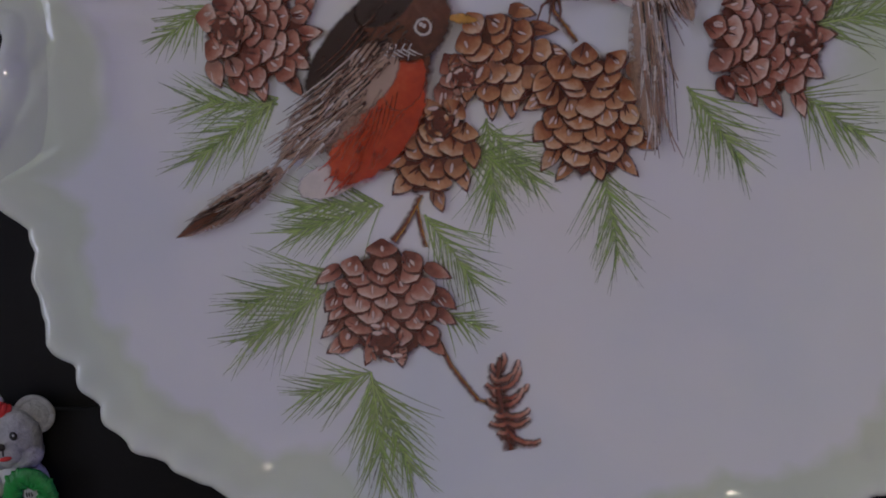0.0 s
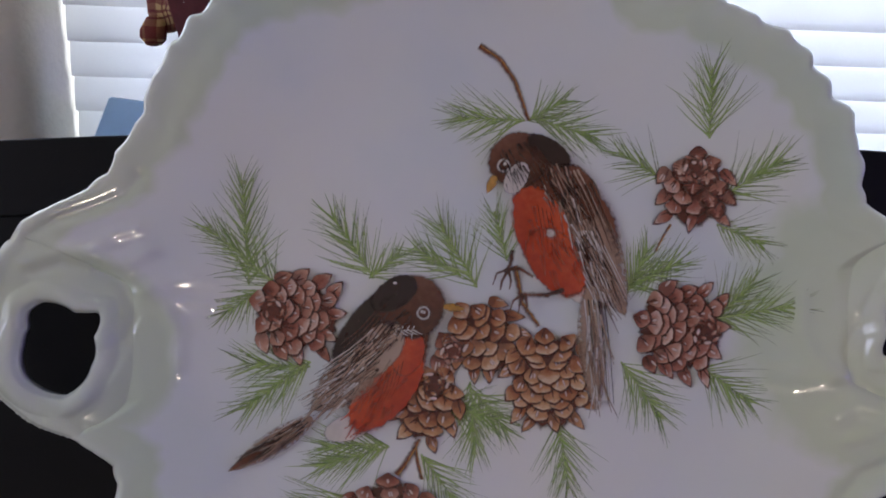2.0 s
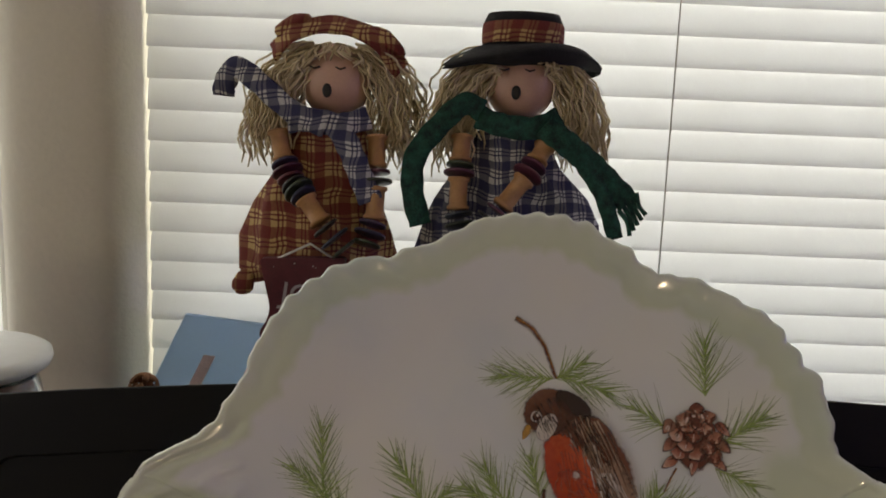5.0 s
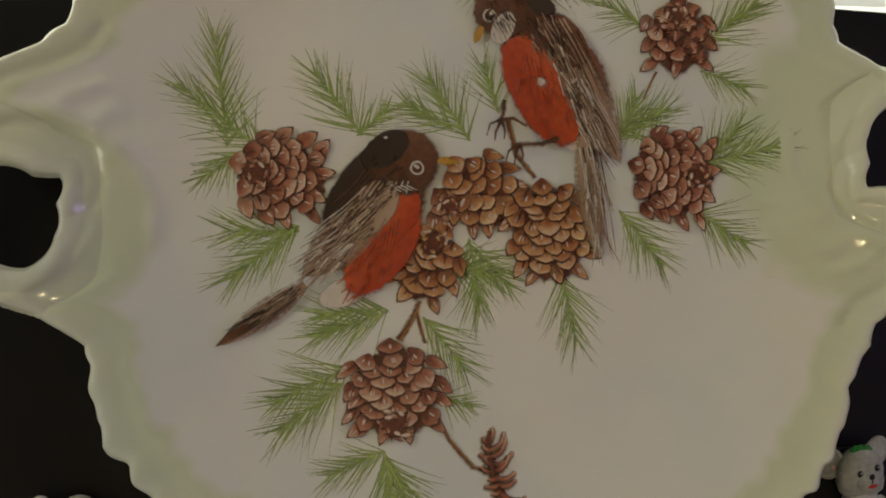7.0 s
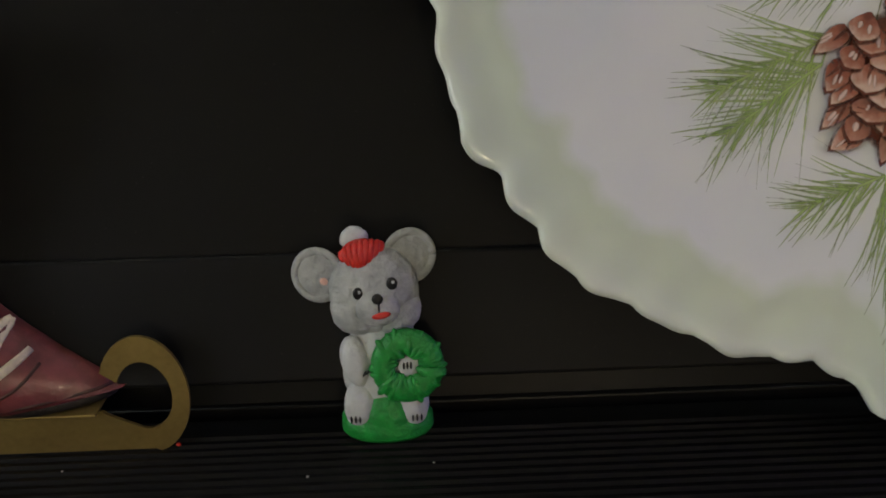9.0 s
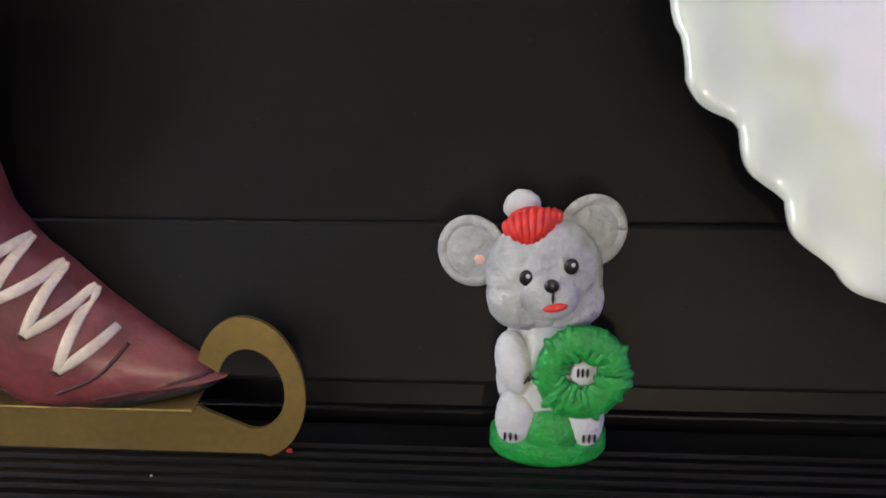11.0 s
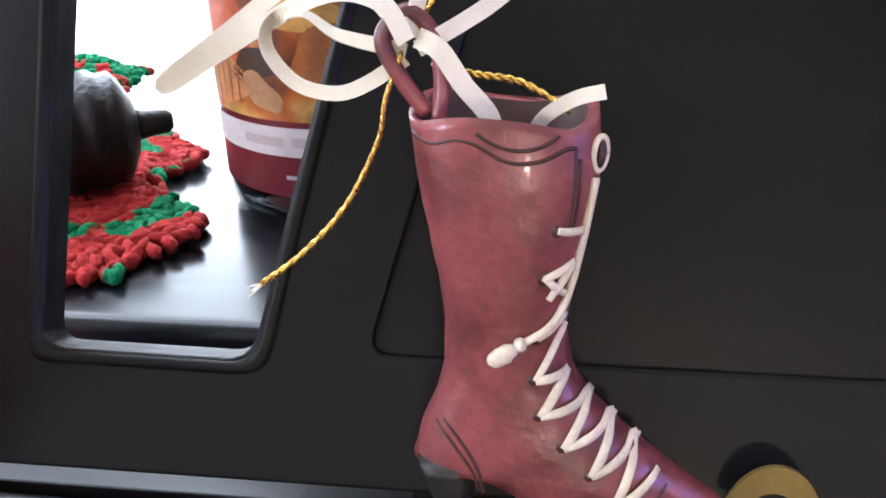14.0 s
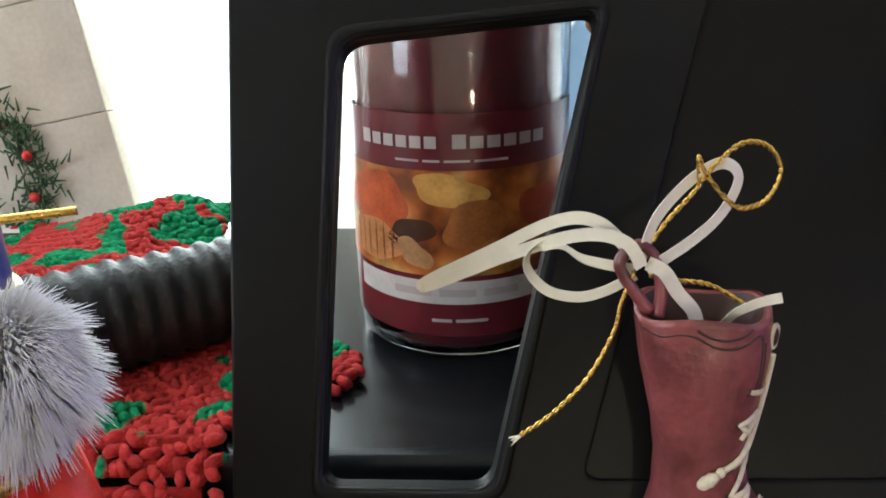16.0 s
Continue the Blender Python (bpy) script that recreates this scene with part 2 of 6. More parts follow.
def tube(bm, pts, radii, n=8, mi=0, flat=1.0, twist=0.0, up=(0.13, -0.97, 0.2)):
    """A round or flattened tube along points."""
    pts = [Vector(p) for p in pts]
    if not isinstance(radii, (list, tuple)):
        radii = [radii] * len(pts)
    up = Vector(up).normalized()
    rows = []
    for i, p in enumerate(pts):
        d = (pts[min(i + 1, len(pts) - 1)] - pts[max(i - 1, 0)]).normalized()
        a = d.cross(up)
        a = a.normalized() if a.length > 1e-6 else Vector((1, 0, 0))
        c = a.cross(d)
        w = twist * i
        rows.append([bm.verts.new(p + radii[i] * (math.cos(q + w) * a + math.sin(q + w) * flat * c)) for q in (2 * math.pi * k / n for k in range(n))])
    quads(bm, rows, True, mi, True)


def curve_points(ctrl, n):
    """Catmull-Rom through control points."""
    c = [Vector(p) for p in ctrl]
    out = []
    for k in range(n + 1):
        u = k / n * (len(c) - 1)
        i = min(int(u), len(c) - 2)
        f = u - i
        p0, p1, p2, p3 = c[max(i - 1, 0)], c[i], c[i + 1], c[min(i + 2, len(c) - 1)]
        out.append(0.5 * (2 * p1 + (p2 - p0) * f + (2 * p0 - 5 * p1 + 4 * p2 - p3) * f * f + (3 * p1 - p0 - 3 * p2 + p3) * f ** 3))
    return out


def blob(bm, at, radii, rot=None, seg=16, rings=10, mi=0, rough=0.0, freq=60.0):
    """An ellipsoid, its surface a little uneven."""
    rot = rot or Matrix()
    rows = []
    top = bottom = None
    at = Vector(at)
    for i in range(1, rings):
        a = math.pi * i / rings
        row = []
        for k in range(seg):
            q = 2 * math.pi * k / seg
            v = rot.to_3x3() @ Vector((radii[0] * math.sin(a) * math.cos(q), radii[1] * math.sin(a) * math.sin(q), radii[2] * math.cos(a)))
            if rough:
                v *= 1 + rough * noise.noise((at + v) * freq)
            row.append(bm.verts.new(at + v))
        rows.append(row)
    quads(bm, rows, True, mi)
    for row, z in ((rows[0], radii[2]), (rows[-1], -radii[2])):
        p = bm.verts.new(at + rot.to_3x3() @ Vector((0, 0, z)))
        for k in range(seg):
            bm.faces.new((row[k], row[(k + 1) % seg], p)).material_index = mi


def lathe(bm, profile, n=48, at=(0, 0, 0), mi=0, cap=True):
    rows = [[bm.verts.new((at[0] + r * math.cos(2 * math.pi * k / n), at[1] + r * math.sin(2 * math.pi * k / n), at[2] + z)) for k in range(n)] for r, z in profile]
    quads(bm, rows, True, mi, cap)


def box(bm, lo, hi, mi=0, matrix=None):
    lo, hi = Vector(lo), Vector(hi)
    m = Matrix.Translation((lo + hi) / 2) @ Matrix.Diagonal((*(hi - lo), 1))
    r = bmesh.ops.create_cube(bm, size=1, matrix=(matrix @ m) if matrix else m)
    for f in {f for v in r["verts"] for f in v.link_faces}:
        f.material_index = mi
    return r["verts"]


def bevelled_box(lo, hi, width, seg=2):
    bm = bmesh.new()
    box(bm, lo, hi)
    bmesh.ops.bevel(bm, geom=bm.edges[:], offset=width, segments=seg, affect="EDGES", profile=0.6)
    return bm


def outline_slab(bm, outer, holes, depth, mi=0):
    """A slab from an outline in x, y with holes, its back at z = -depth."""
    loops = []
    for pts in [outer] + holes:
        vs = [bm.verts.new((x, y, 0)) for x, y in pts]
        loops.append([bm.edges.new((vs[i], vs[(i + 1) % len(vs)])) for i in range(len(vs))])
    r = bmesh.ops.triangle_fill(bm, edges=[e for l in loops for e in l], use_beauty=True)
    faces = [f for f in r["geom"] if isinstance(f, bmesh.types.BMFace)]
    for f in faces:
        f.material_index = mi
    ex = bmesh.ops.extrude_face_region(bm, geom=faces)
    for v in ex["geom"]:
        if isinstance(v, bmesh.types.BMVert):
            v.co.z -= depth


def rounded(corners, radius, n=5):
    """A polygon with rounded corners."""
    out = []
    k = len(corners)
    for i in range(k):
        p, a, b = Vector(corners[i]), Vector(corners[i - 1]), Vector(corners[(i + 1) % k])
        r = radius if not isinstance(radius, (list, tuple)) else radius[i]
        s, e = p + (a - p).normalized() * r, p + (b - p).normalized() * r
        for j in range(n + 1):
            f = j / n
            q = (1 - f) ** 2 * s + 2 * f * (1 - f) * p + f * f * e
            out.append((q.x, q.y))
    return out


def bevel_mod(o, width, seg=2, angle=35):
    m = o.modifiers.new("edge", "BEVEL")
    m.width, m.segments, m.limit_method, m.angle_limit = width, seg, "ANGLE", radians(angle)
    return o


# ---- the room ----
X0, X1, Y0, Y1, Z0, Z1 = -2.5, 2.5, -3.0, 0.62, -0.78, 1.65


def wall_box(name, lo, hi, mat, label=""):
    bm = bmesh.new()
    box(bm, lo, hi)
    o = part(name, bm, mat, smooth=False)
    return tagged(o, label, kind="structure")


wall_box("floor", (X0, Y0, Z0 - 0.1), (X1, Y1, Z0), CARPET)
wall_box("ceiling", (X0, Y0, Z1), (X1, Y1, Z1 + 0.1), WALL)
wall_box("wall_south", (X0 - 0.1, Y0 - 0.1, Z0), (X1 + 0.1, Y0, Z1), WALL)
wall_box("wall_west", (X0 - 0.1, Y0, Z0), (X0, Y1, Z1), WALL)
wall_box("wall_east", (X1, Y0, Z0), (X1 + 0.1, Y1, Z1), WALL)
# north wall: two window openings with a rounded pier between
WZ0, WZ1 = -0.32, 1.25
wall_box("wall_north_below", (X0, Y1, Z0), (X1, Y1 + 0.12, WZ0), WALL)
wall_box("wall_north_above", (X0, Y1, WZ1), (X1, Y1 + 0.12, Z1), WALL)
wall_box("wall_north_west", (X0, Y1, WZ0), (-1.55, Y1 + 0.12, WZ1), WALL)
wall_box("wall_north_east", (1.55, Y1, WZ0), (X1, Y1 + 0.12, WZ1), WALL)
_b = bmesh.new()
outline_slab(_b, rounded([(-0.395, 0.50), (-0.266, 0.50), (-0.266, 0.74), (-0.395, 0.74)], [0.095, 0.03, 0.002, 0.002], 12), [], WZ1 - WZ0)
_o = part("wall_pier", _b, WALL, matrix=Matrix.Translation((0, 0, WZ1)))
tagged(_o, kind="structure")


def window_unit(name, xa, xb):
    w = tagged(empty(name), "white framed window letting in pale daylight", "window", kind="structure")
    for lo, hi in (((xa, Y1 + 0.02, WZ0), (xb, Y1 + 0.06, WZ0 + 0.05)), ((xa, Y1 + 0.02, WZ1 - 0.05), (xb, Y1 + 0.06, WZ1)), ((xa, Y1 + 0.02, WZ0 + 0.05), (xa + 0.05, Y1 + 0.06, WZ1 - 0.05)), ((xb - 0.05, Y1 + 0.02, WZ0 + 0.05), (xb, Y1 + 0.06, WZ1 - 0.05))):
        part("window_frame", bevelled_box(lo, hi, 0.004), WHITE, w, smooth=False)
    return w


window_unit("window_1", -0.265, 1.55)
window_unit("window_2", -1.55, -0.396)

_b = bevelled_box((-1.55, 0.4765, -0.02), (1.55, 0.615, 0.018), 0.004)
tagged(part("window_sill", _b, WHITE, smooth=False), "deep white painted window shelf behind the piano", kind="structure")
wall_box("wall_under_sill", (-1.55, 0.57, Z0), (1.55, 0.60, -0.021), WALL)


def blind(xa, xb, y, top, bottom, pitch, group):
    """A closed horizontal blind: curved slats, each tilted, with ladder cords and a pull cord."""
    t = tagged(empty("window_blind", (0, y, 0)), "closed white horizontal blind glowing with daylight", "blind", group)
    prof = []
    for k in range(7):
        u = k / 6 - 0.5
        prof.append((u * pitch * 1.13, 0.0016 * (1 - 4 * u * u)))
    bm = bmesh.new()
    for off in (0.0, 0.0016):
        rows = [[bm.verts.new((x, -(h + off) * math.cos(0.25) + v * 0.22, v)) for v, h in prof] for x in (xa, xb)]
        quads(bm, rows, False)
    sl = None
    n = int((top - bottom) / pitch)
    for i in range(n):
        z = top - pitch * i
        if sl is None:
            sl = part("slat", bm, SLAT, t)
            sl.location = (0, 0, z)
        else:
            c = new("slat", sl.data)
            c.parent, c.location = t, (0, 0, z)
        c = sl if i == 0 else c
        c.rotation_euler = (random.uniform(-0.02, 0.02), random.uniform(-0.0012, 0.0012), 0)
    for x in (0.156, xb - 0.25):
        bm = bmesh.new()
        tube(bm, [(x, -0.012, top + 0.02), (x + 0.002, -0.012, bottom)], 0.0007, 6)
        part("ladder_cord", bm, CORD, t)
    part("head_rail", bevelled_box((xa, -0.025, top + 0.02), (xb, 0.025, top + 0.06), 0.003), WHITE, t, smooth=False)
    return t


SLAT_PITCH = 0.0248
blind(-0.263, 1.5, 0.545, 0.2104 + SLAT_PITCH * 40, -0.28, SLAT_PITCH, "window blinds")

SKYGLOW, _nt, _g = nodes("overcast_sky_backdrop")
_g.inputs["Base Color"].default_value = (0.8, 0.85, 0.9, 1)
_g.inputs["Emission Color"].default_value = (0.90, 0.96, 1.0, 1)
_g.inputs["Emission Strength"].default_value = 1.35
bm = bmesh.new()
box(bm, (-3.5, 2.4, -2.5), (3.5, 2.42, 3.0))
tagged(part("backdrop", bm, SKYGLOW, smooth=False), "pale overcast daylight outside the windows", kind="structure")

# ---- the piano: glossy deck, ribbed ledge, music rest ----
piano = tagged(empty("piano"), "black digital piano with ribbed ledge and tilted music rest", "piano")
part("deck", bevelled_box((-0.95, 0.236, -0.05), (1.0, 0.475, 0.024), 0.008, 4), BLACK_GLOSS, piano, "glossy black top deck")
part("gutter", bevelled_box((-0.95, 0.199, -0.05), (1.0, 0.2355, 0.002), 0.0006), LEDGE, piano, smooth=False)
# ledge: ridges run lengthwise
bm = bmesh.new()
PITCH = 0.0025
prof = [(0.098, -0.05), (0.098, -0.006), (0.1005, -0.0015)]
y = 0.103
while y < 0.1925:
    prof += [(y, -0.0009), (y + 0.0006, -0.0001), (y + 0.0013, -0.0001), (y + 0.0019, -0.0009)]
    y += PITCH
prof += [(0.1980, -0.0009), (0.1985, -0.012), (0.1988, -0.05)]
rows = [[bm.verts.new((x, a, b)) for a, b in prof] for x in (-0.95, 1.0)]
quads(bm, rows, False)
part("ribbed_ledge", bm, LEDGE, piano, "black plastic ledge with fine lengthwise ribs", smooth=False)
part("body", bevelled_box((-0.95, 0.06, -0.16), (1.0, 0.47, -0.052), 0.01), BLACK, piano, smooth=False)
part("key_cover", bevelled_box((-0.95, -0.14, -0.16), (1.0, 0.058, -0.09), 0.008), BLACK, piano, smooth=False)
for x in (-0.9, 0.93):
    part("leg", bevelled_box((x, 0.05, Z0), (x + 0.04, 0.40, -0.161), 0.004), BLACK, piano, smooth=False)

# music rest: local x along the piano, y up the slope, z to the front
TILT_BACK = math.atan(0.40)
CT = math.cos(TILT_BACK)
rest_m = Matrix.Translation((0, 0.187, 0)) @ Matrix(((1, 0, 0, 0), (0, math.sin(TILT_BACK), -CT, 0), (0, CT, math.sin(TILT_BACK), 0), (0, 0, 0, 1)))


def arch(x):
    return (0.2165 - 0.155 * (x - 0.05) ** 2) / CT


outer = [(-0.372, 0.0135 / CT), (0.472, 0.0135 / CT)]
for k in range(41):
    x = 0.472 - 0.844 * k / 40
    drop = 0.012 * max(0, 1 - min(x + 0.372, 0.472 - x) / 0.016) ** 2
    outer.append((x, arch(x) - drop))
opening = rounded([(-0.3458, 0.0395 / CT), (-0.2972, 0.0390 / CT), (-0.2642, 0.1660 / CT), (-0.3395, 0.1598 / CT)], [0.005, 0.006, 0.005, 0.008])
g0 = 0.0413 / CT
ins = [(-0.2710, g0), (0.371, g0)]
for k in range(31):
    x = 0.336 - 0.567 * k / 30
    ins.append((x, arch(x) - 0.031))
recess = rounded(ins, [0.005, 0.005] + [0.0005] * 30 + [0.005], 3)
bm = bmesh.new()
outline_slab(bm, outer, [opening, recess], 0.008)
rest = part("music_rest", bm, BLACK, piano, "black arched music rest with a slanted cut-out", smooth=False, matrix=rest_m)
bevel_mod(rest, 0.0018, 3)
# moulded lip round the cut-out
bm = bmesh.new()
cx = sum(p[0] for p in opening) / len(opening)
cy = sum(p[1] for p in opening) / len(opening)
rows = []
for grow, z in ((0.0035, 0.0001), (0.0030, 0.0009), (0.0018, 0.0011), (0.0008, 0.0004), (0.0002, -0.002), (-0.0004, -0.0076)):
    rows.append([bm.verts.new((x + grow * (1 if x > cx else -1), y + grow * (1 if y > cy else -1), z)) for x, y in opening])
quads(bm, rows)
part("lip", bm, BLACK, rest)
# recessed panel of the rest
bm = bmesh.new()
outline_slab(bm, recess, [], 0.006)
part("inset_panel", bm, BLACK_INSET, rest, smooth=False, matrix=Matrix.Translation((0, 0, -0.0016)))
# the rest's foot stands back in the gutter
bm = bmesh.new()
outline_slab(bm, rounded([(-0.262, -0.001), (0.362, -0.001), (0.362, 0.034), (-0.262, 0.034)], 0.003), [], 0.008)
part("foot", bm, BLACK_INSET, rest, smooth=False, matrix=Matrix.Translation((0, 0.003, -0.0120)))


# ---- the porcelain plate ----
PUP = Vector((0, 0.383, 1)).normalized()
PX = Vector((1, -0.044, 0)).normalized()
PN = PX.cross(PUP).normalized()
PC = Vector((0, 0.2307, 0.14)) + 0.0225 * Vector((1, -0.044, 0)) + 0.007 * PUP
plate_m = Matrix(((PX.x, PUP.x, PN.x, PC.x), (PX.y, PUP.y, PN.y, PC.y), (PX.z, PUP.z, PN.z, PC.z), (0, 0, 0, 1)))
plate = tagged(empty("plate", matrix=plate_m), "white porcelain plate with green scalloped rim and painted robins", "plate")


def gauss(deg, at, w):
    d = (deg - at + 180) % 360 - 180
    return math.exp(-(d / w) ** 2)


# half of the outline, which repeats when the plate is turned by 180 degrees: angle and radius in millimetres
LOBES = {0: 189, 6: 186, 9: 181, 12: 173.5, 15: 163, 18: 154, 21: 149.2, 24: 151.5, 28: 154, 33: 158.5, 36: 157, 40: 157.8, 46: 159.5, 51: 156, 57: 153.6, 62: 151, 66: 146, 69: 147.5, 72: 152, 76: 153.4, 81: 159, 87: 160.6, 93: 160.2, 99: 159, 103: 156.5, 106: 153.5, 110: 152.8, 117: 153.5, 120: 157, 124: 160.6, 128: 162, 135: 163, 139: 161.6, 144: 159.3, 148: 156.6, 152: 153.8, 156: 156.8, 159: 155.4, 162: 160.6, 165: 169, 168: 177.5, 171: 182, 174: 185, 177: 187.5, 180: 189}
LOBE_A, LOBE_R = list(LOBES), list(LOBES.values())
MID = Vector((-0.003, 0.0))
# the lobed hole of a handle, round its own middle
HOLE = {-33: 12.5, 20: 11.7, 38: 16.5, 47: 18.0, 56: 15.4, 71: 13.6, 90: 15.6, 113: 18.0, 133: 17.6, 150: 13.4, 179: 13.5, 221: 15.9, 255: 17.1, 279: 17.8, 299: 15.8, 327: 12.5, 380: 11.7}
HOLE_A, HOLE_R = list(HOLE), list(HOLE.values())
HOLE_AT = Vector((-0.160, -0.0095))
# raised scrolls and leaves that spread from a handle into the dish: width, height, points in millimetres
SCROLLS = [
    (2.4, -0.7, [(-176, 29), (-162, 38), (-149, 43), (-139, 48), (-134, 56)]),
    (3.0, 0.9, [(-173, 22), (-161, 26), (-150, 25), (-138, 22), (-131, 27)]),
    (2.2, 0.7, [(-151, 26), (-143, 33), (-134, 36)]),
    (2.2, -0.6, [(-170, 18), (-160, 21.5), (-148, 20), (-139, 13), (-135, 2), (-138, -6), (-144, -10)]),
    (3.0, 0.55, [(-134, 12), (-124, 6), (-119, -4), (-119, -18)]),
    (2.6, 0.5, [(-131, 12), (-120, 9), (-108, 7)]),
    (2.6, 0.45, [(-129, 14), (-116, 17), (-108, 16)]),
    (2.4, 0.5, [(-137, -14), (-142, -22), (-150, -31), (-160, -36)])]


def rim_radius(deg):
    """The whole outline, handles included, from the plate's middle."""
    half = deg % 180
    r = float(np.interp(half, LOBE_A, LOBE_R)) * 0.001
    a = radians(half)
    calm = 1 - 0.9 * (gauss(half, 0, 14) + gauss(half, 180, 14))
    wave = abs(math.sin(31 * a + 1.1 * math.sin(8 * a)))
    return r + (0.0016 * wave - 0.0008 + 0.0004 * math.sin(86 * a)) * calm


def dish_radius(deg):
    """The dish without the part of the handles that is pierced."""
    half = (deg + 90) % 180 - 90
    return min(rim_radius(deg), 0.1415 + 0.05 * smooth01((max(-5.0 - half, half - 12.0)) / 8))


def smooth01(v):
    v = min(1, max(0, v))
    return v * v * (3 - 2 * v)


def from_mid(x, y):
    u, v = x - MID.x, y - MID.y
    return math.hypot(u, v), math.degrees(math.atan2(v, u)) % 360


def to_left(x, y):
    """The same spot at the left handle, from the plate's middle."""
    u, v = x - MID.x, y - MID.y
    return (-u, -v) if u > 0 else (u, v)


def scroll_relief(x, y):
    u, v = to_left(x, y)
    if u > -0.098 or abs(v) > 0.075:
        return 0.0
    u, v = u * 1000, v * 1000
    h = 0.0
    for w, k, pts in SCROLLS:
        best = 1e9
        for (ax, ay), (bx, by) in zip(pts, pts[1:]):
            dx, dy = bx - ax, by - ay
            f = min(1.0, max(0.0, ((u - ax) * dx + (v - ay) * dy) / (dx * dx + dy * dy)))
            best = min(best, (u - ax - f * dx) ** 2 + (v - ay - f * dy) ** 2)
        h += 0.0016 * k * math.exp(-best / (w * w))
    return h


def body_height(r):
    """Flat well, a curve up, then a straight flank."""
    if r <= 0.092:
        return 0.0
    if r <= 0.1165:
        return 5.45 * (r - 0.092) ** 2
    return 0.003271 + 0.235 * (r - 0.1165)


def plate_height_at(x, y):
    r, deg = from_mid(x, y)
    h = body_height(r)
    if r > 0.10:
        e = max(0.0, rim_radius(deg) - r)
        a = radians(deg % 180)
        calm = 1 - gauss(deg % 180, 0, 16) - gauss(deg % 180, 180, 16)
        # puckered edge, a shallow channel within it, and small pearls along the channel
        h += calm * math.exp(-e / 0.006) * (0.0005 * math.sin(62 * a + 2.2 * math.sin(8 * a)) + 0.0004)
        h -= 0.0004 * calm * math.exp(-((e - 0.0095) / 0.004) ** 2)
        pearl = max(0.0, math.sin(44 * a + 1.5 * math.sin(6 * a))) ** 3
        h += 0.0004 * calm * pearl * math.exp(-((e - 0.0125) / 0.0022) ** 2)
        h += 0.0004 * calm * math.exp(-((e - 0.015) / 0.003) ** 2) * (0.6 + 0.4 * math.sin(25 * a))
        h -= 0.0012 * smooth01(1 - e / 0.0022)
        h += scroll_relief(x, y)
    return h


def green_of(x, y):
    """How near the rim or a handle: drives the green glaze."""
    r, deg = from_mid(x, y)
    e = rim_radius(deg) - r
    u, v = to_left(x, y)
    d = math.hypot(u - HOLE_AT.x, v - HOLE_AT.y)
    wide = 0.26 if x > 0 else 0.13
    return max(1 - e / 0.10, 1 - max(0, d - 0.016) / wide)


bm = bmesh.new()
lay = bm.verts.layers.float.new("rim")
NT = 840
steps = [0.004, 0.03, 0.06, 0.085] + [0.092 + 0.0014 * k for k in range(19)]
RIM_ROWS = 26
rows = []
edges = [dish_radius(360 * k / NT) for k in range(NT)]
full = [rim_radius(360 * k / NT) for k in range(NT)]
turn = [(math.cos(2 * math.pi * k / NT), math.sin(2 * math.pi * k / NT)) for k in range(NT)]
for i in range(len(steps) + RIM_ROWS):
    row = []
    for k in range(NT):
        r = steps[i] if i < len(steps) else steps[-1] + (edges[k] - steps[-1]) * ((i - len(steps) + 1) / RIM_ROWS) ** 0.85
        x, y = MID.x + r * turn[k][0], MID.y + r * turn[k][1]
        tuck = 0.0016 * smooth01((r - edges[k] + 0.009) / 0.009) * smooth01((full[k] - edges[k]) / 0.014)
        v = bm.verts.new((x, y, plate_height_at(x, y) - tuck))
        v[lay] = green_of(x, y) if r > 0.08 else 0.0
        row.append(v)
    rows.append(row)
back = []
for r0, z in ((1.0, -0.0022), (0.985, -0.0042), (0.90, None), (0.80, None), (0.62, -0.0045), (0.60, -0.0085), (0.57, -0.0085), (0.55, -0.0045), (0.02, -0.0042)):
    row = []
    for k in range(NT):
        r = edges[k] * r0
        zz = z if z is not None and r0 < 0.95 else body_height(r) + (z or -0.004)
        v = bm.verts.new((MID.x + r * turn[k][0], MID.y + r * turn[k][1], zz))
        v[lay] = r0 * 0.7
        row.append(v)
    back.append(row)
quads(bm, rows + back, True, 0, True)
part("dish", bm, PORCELAIN, plate)


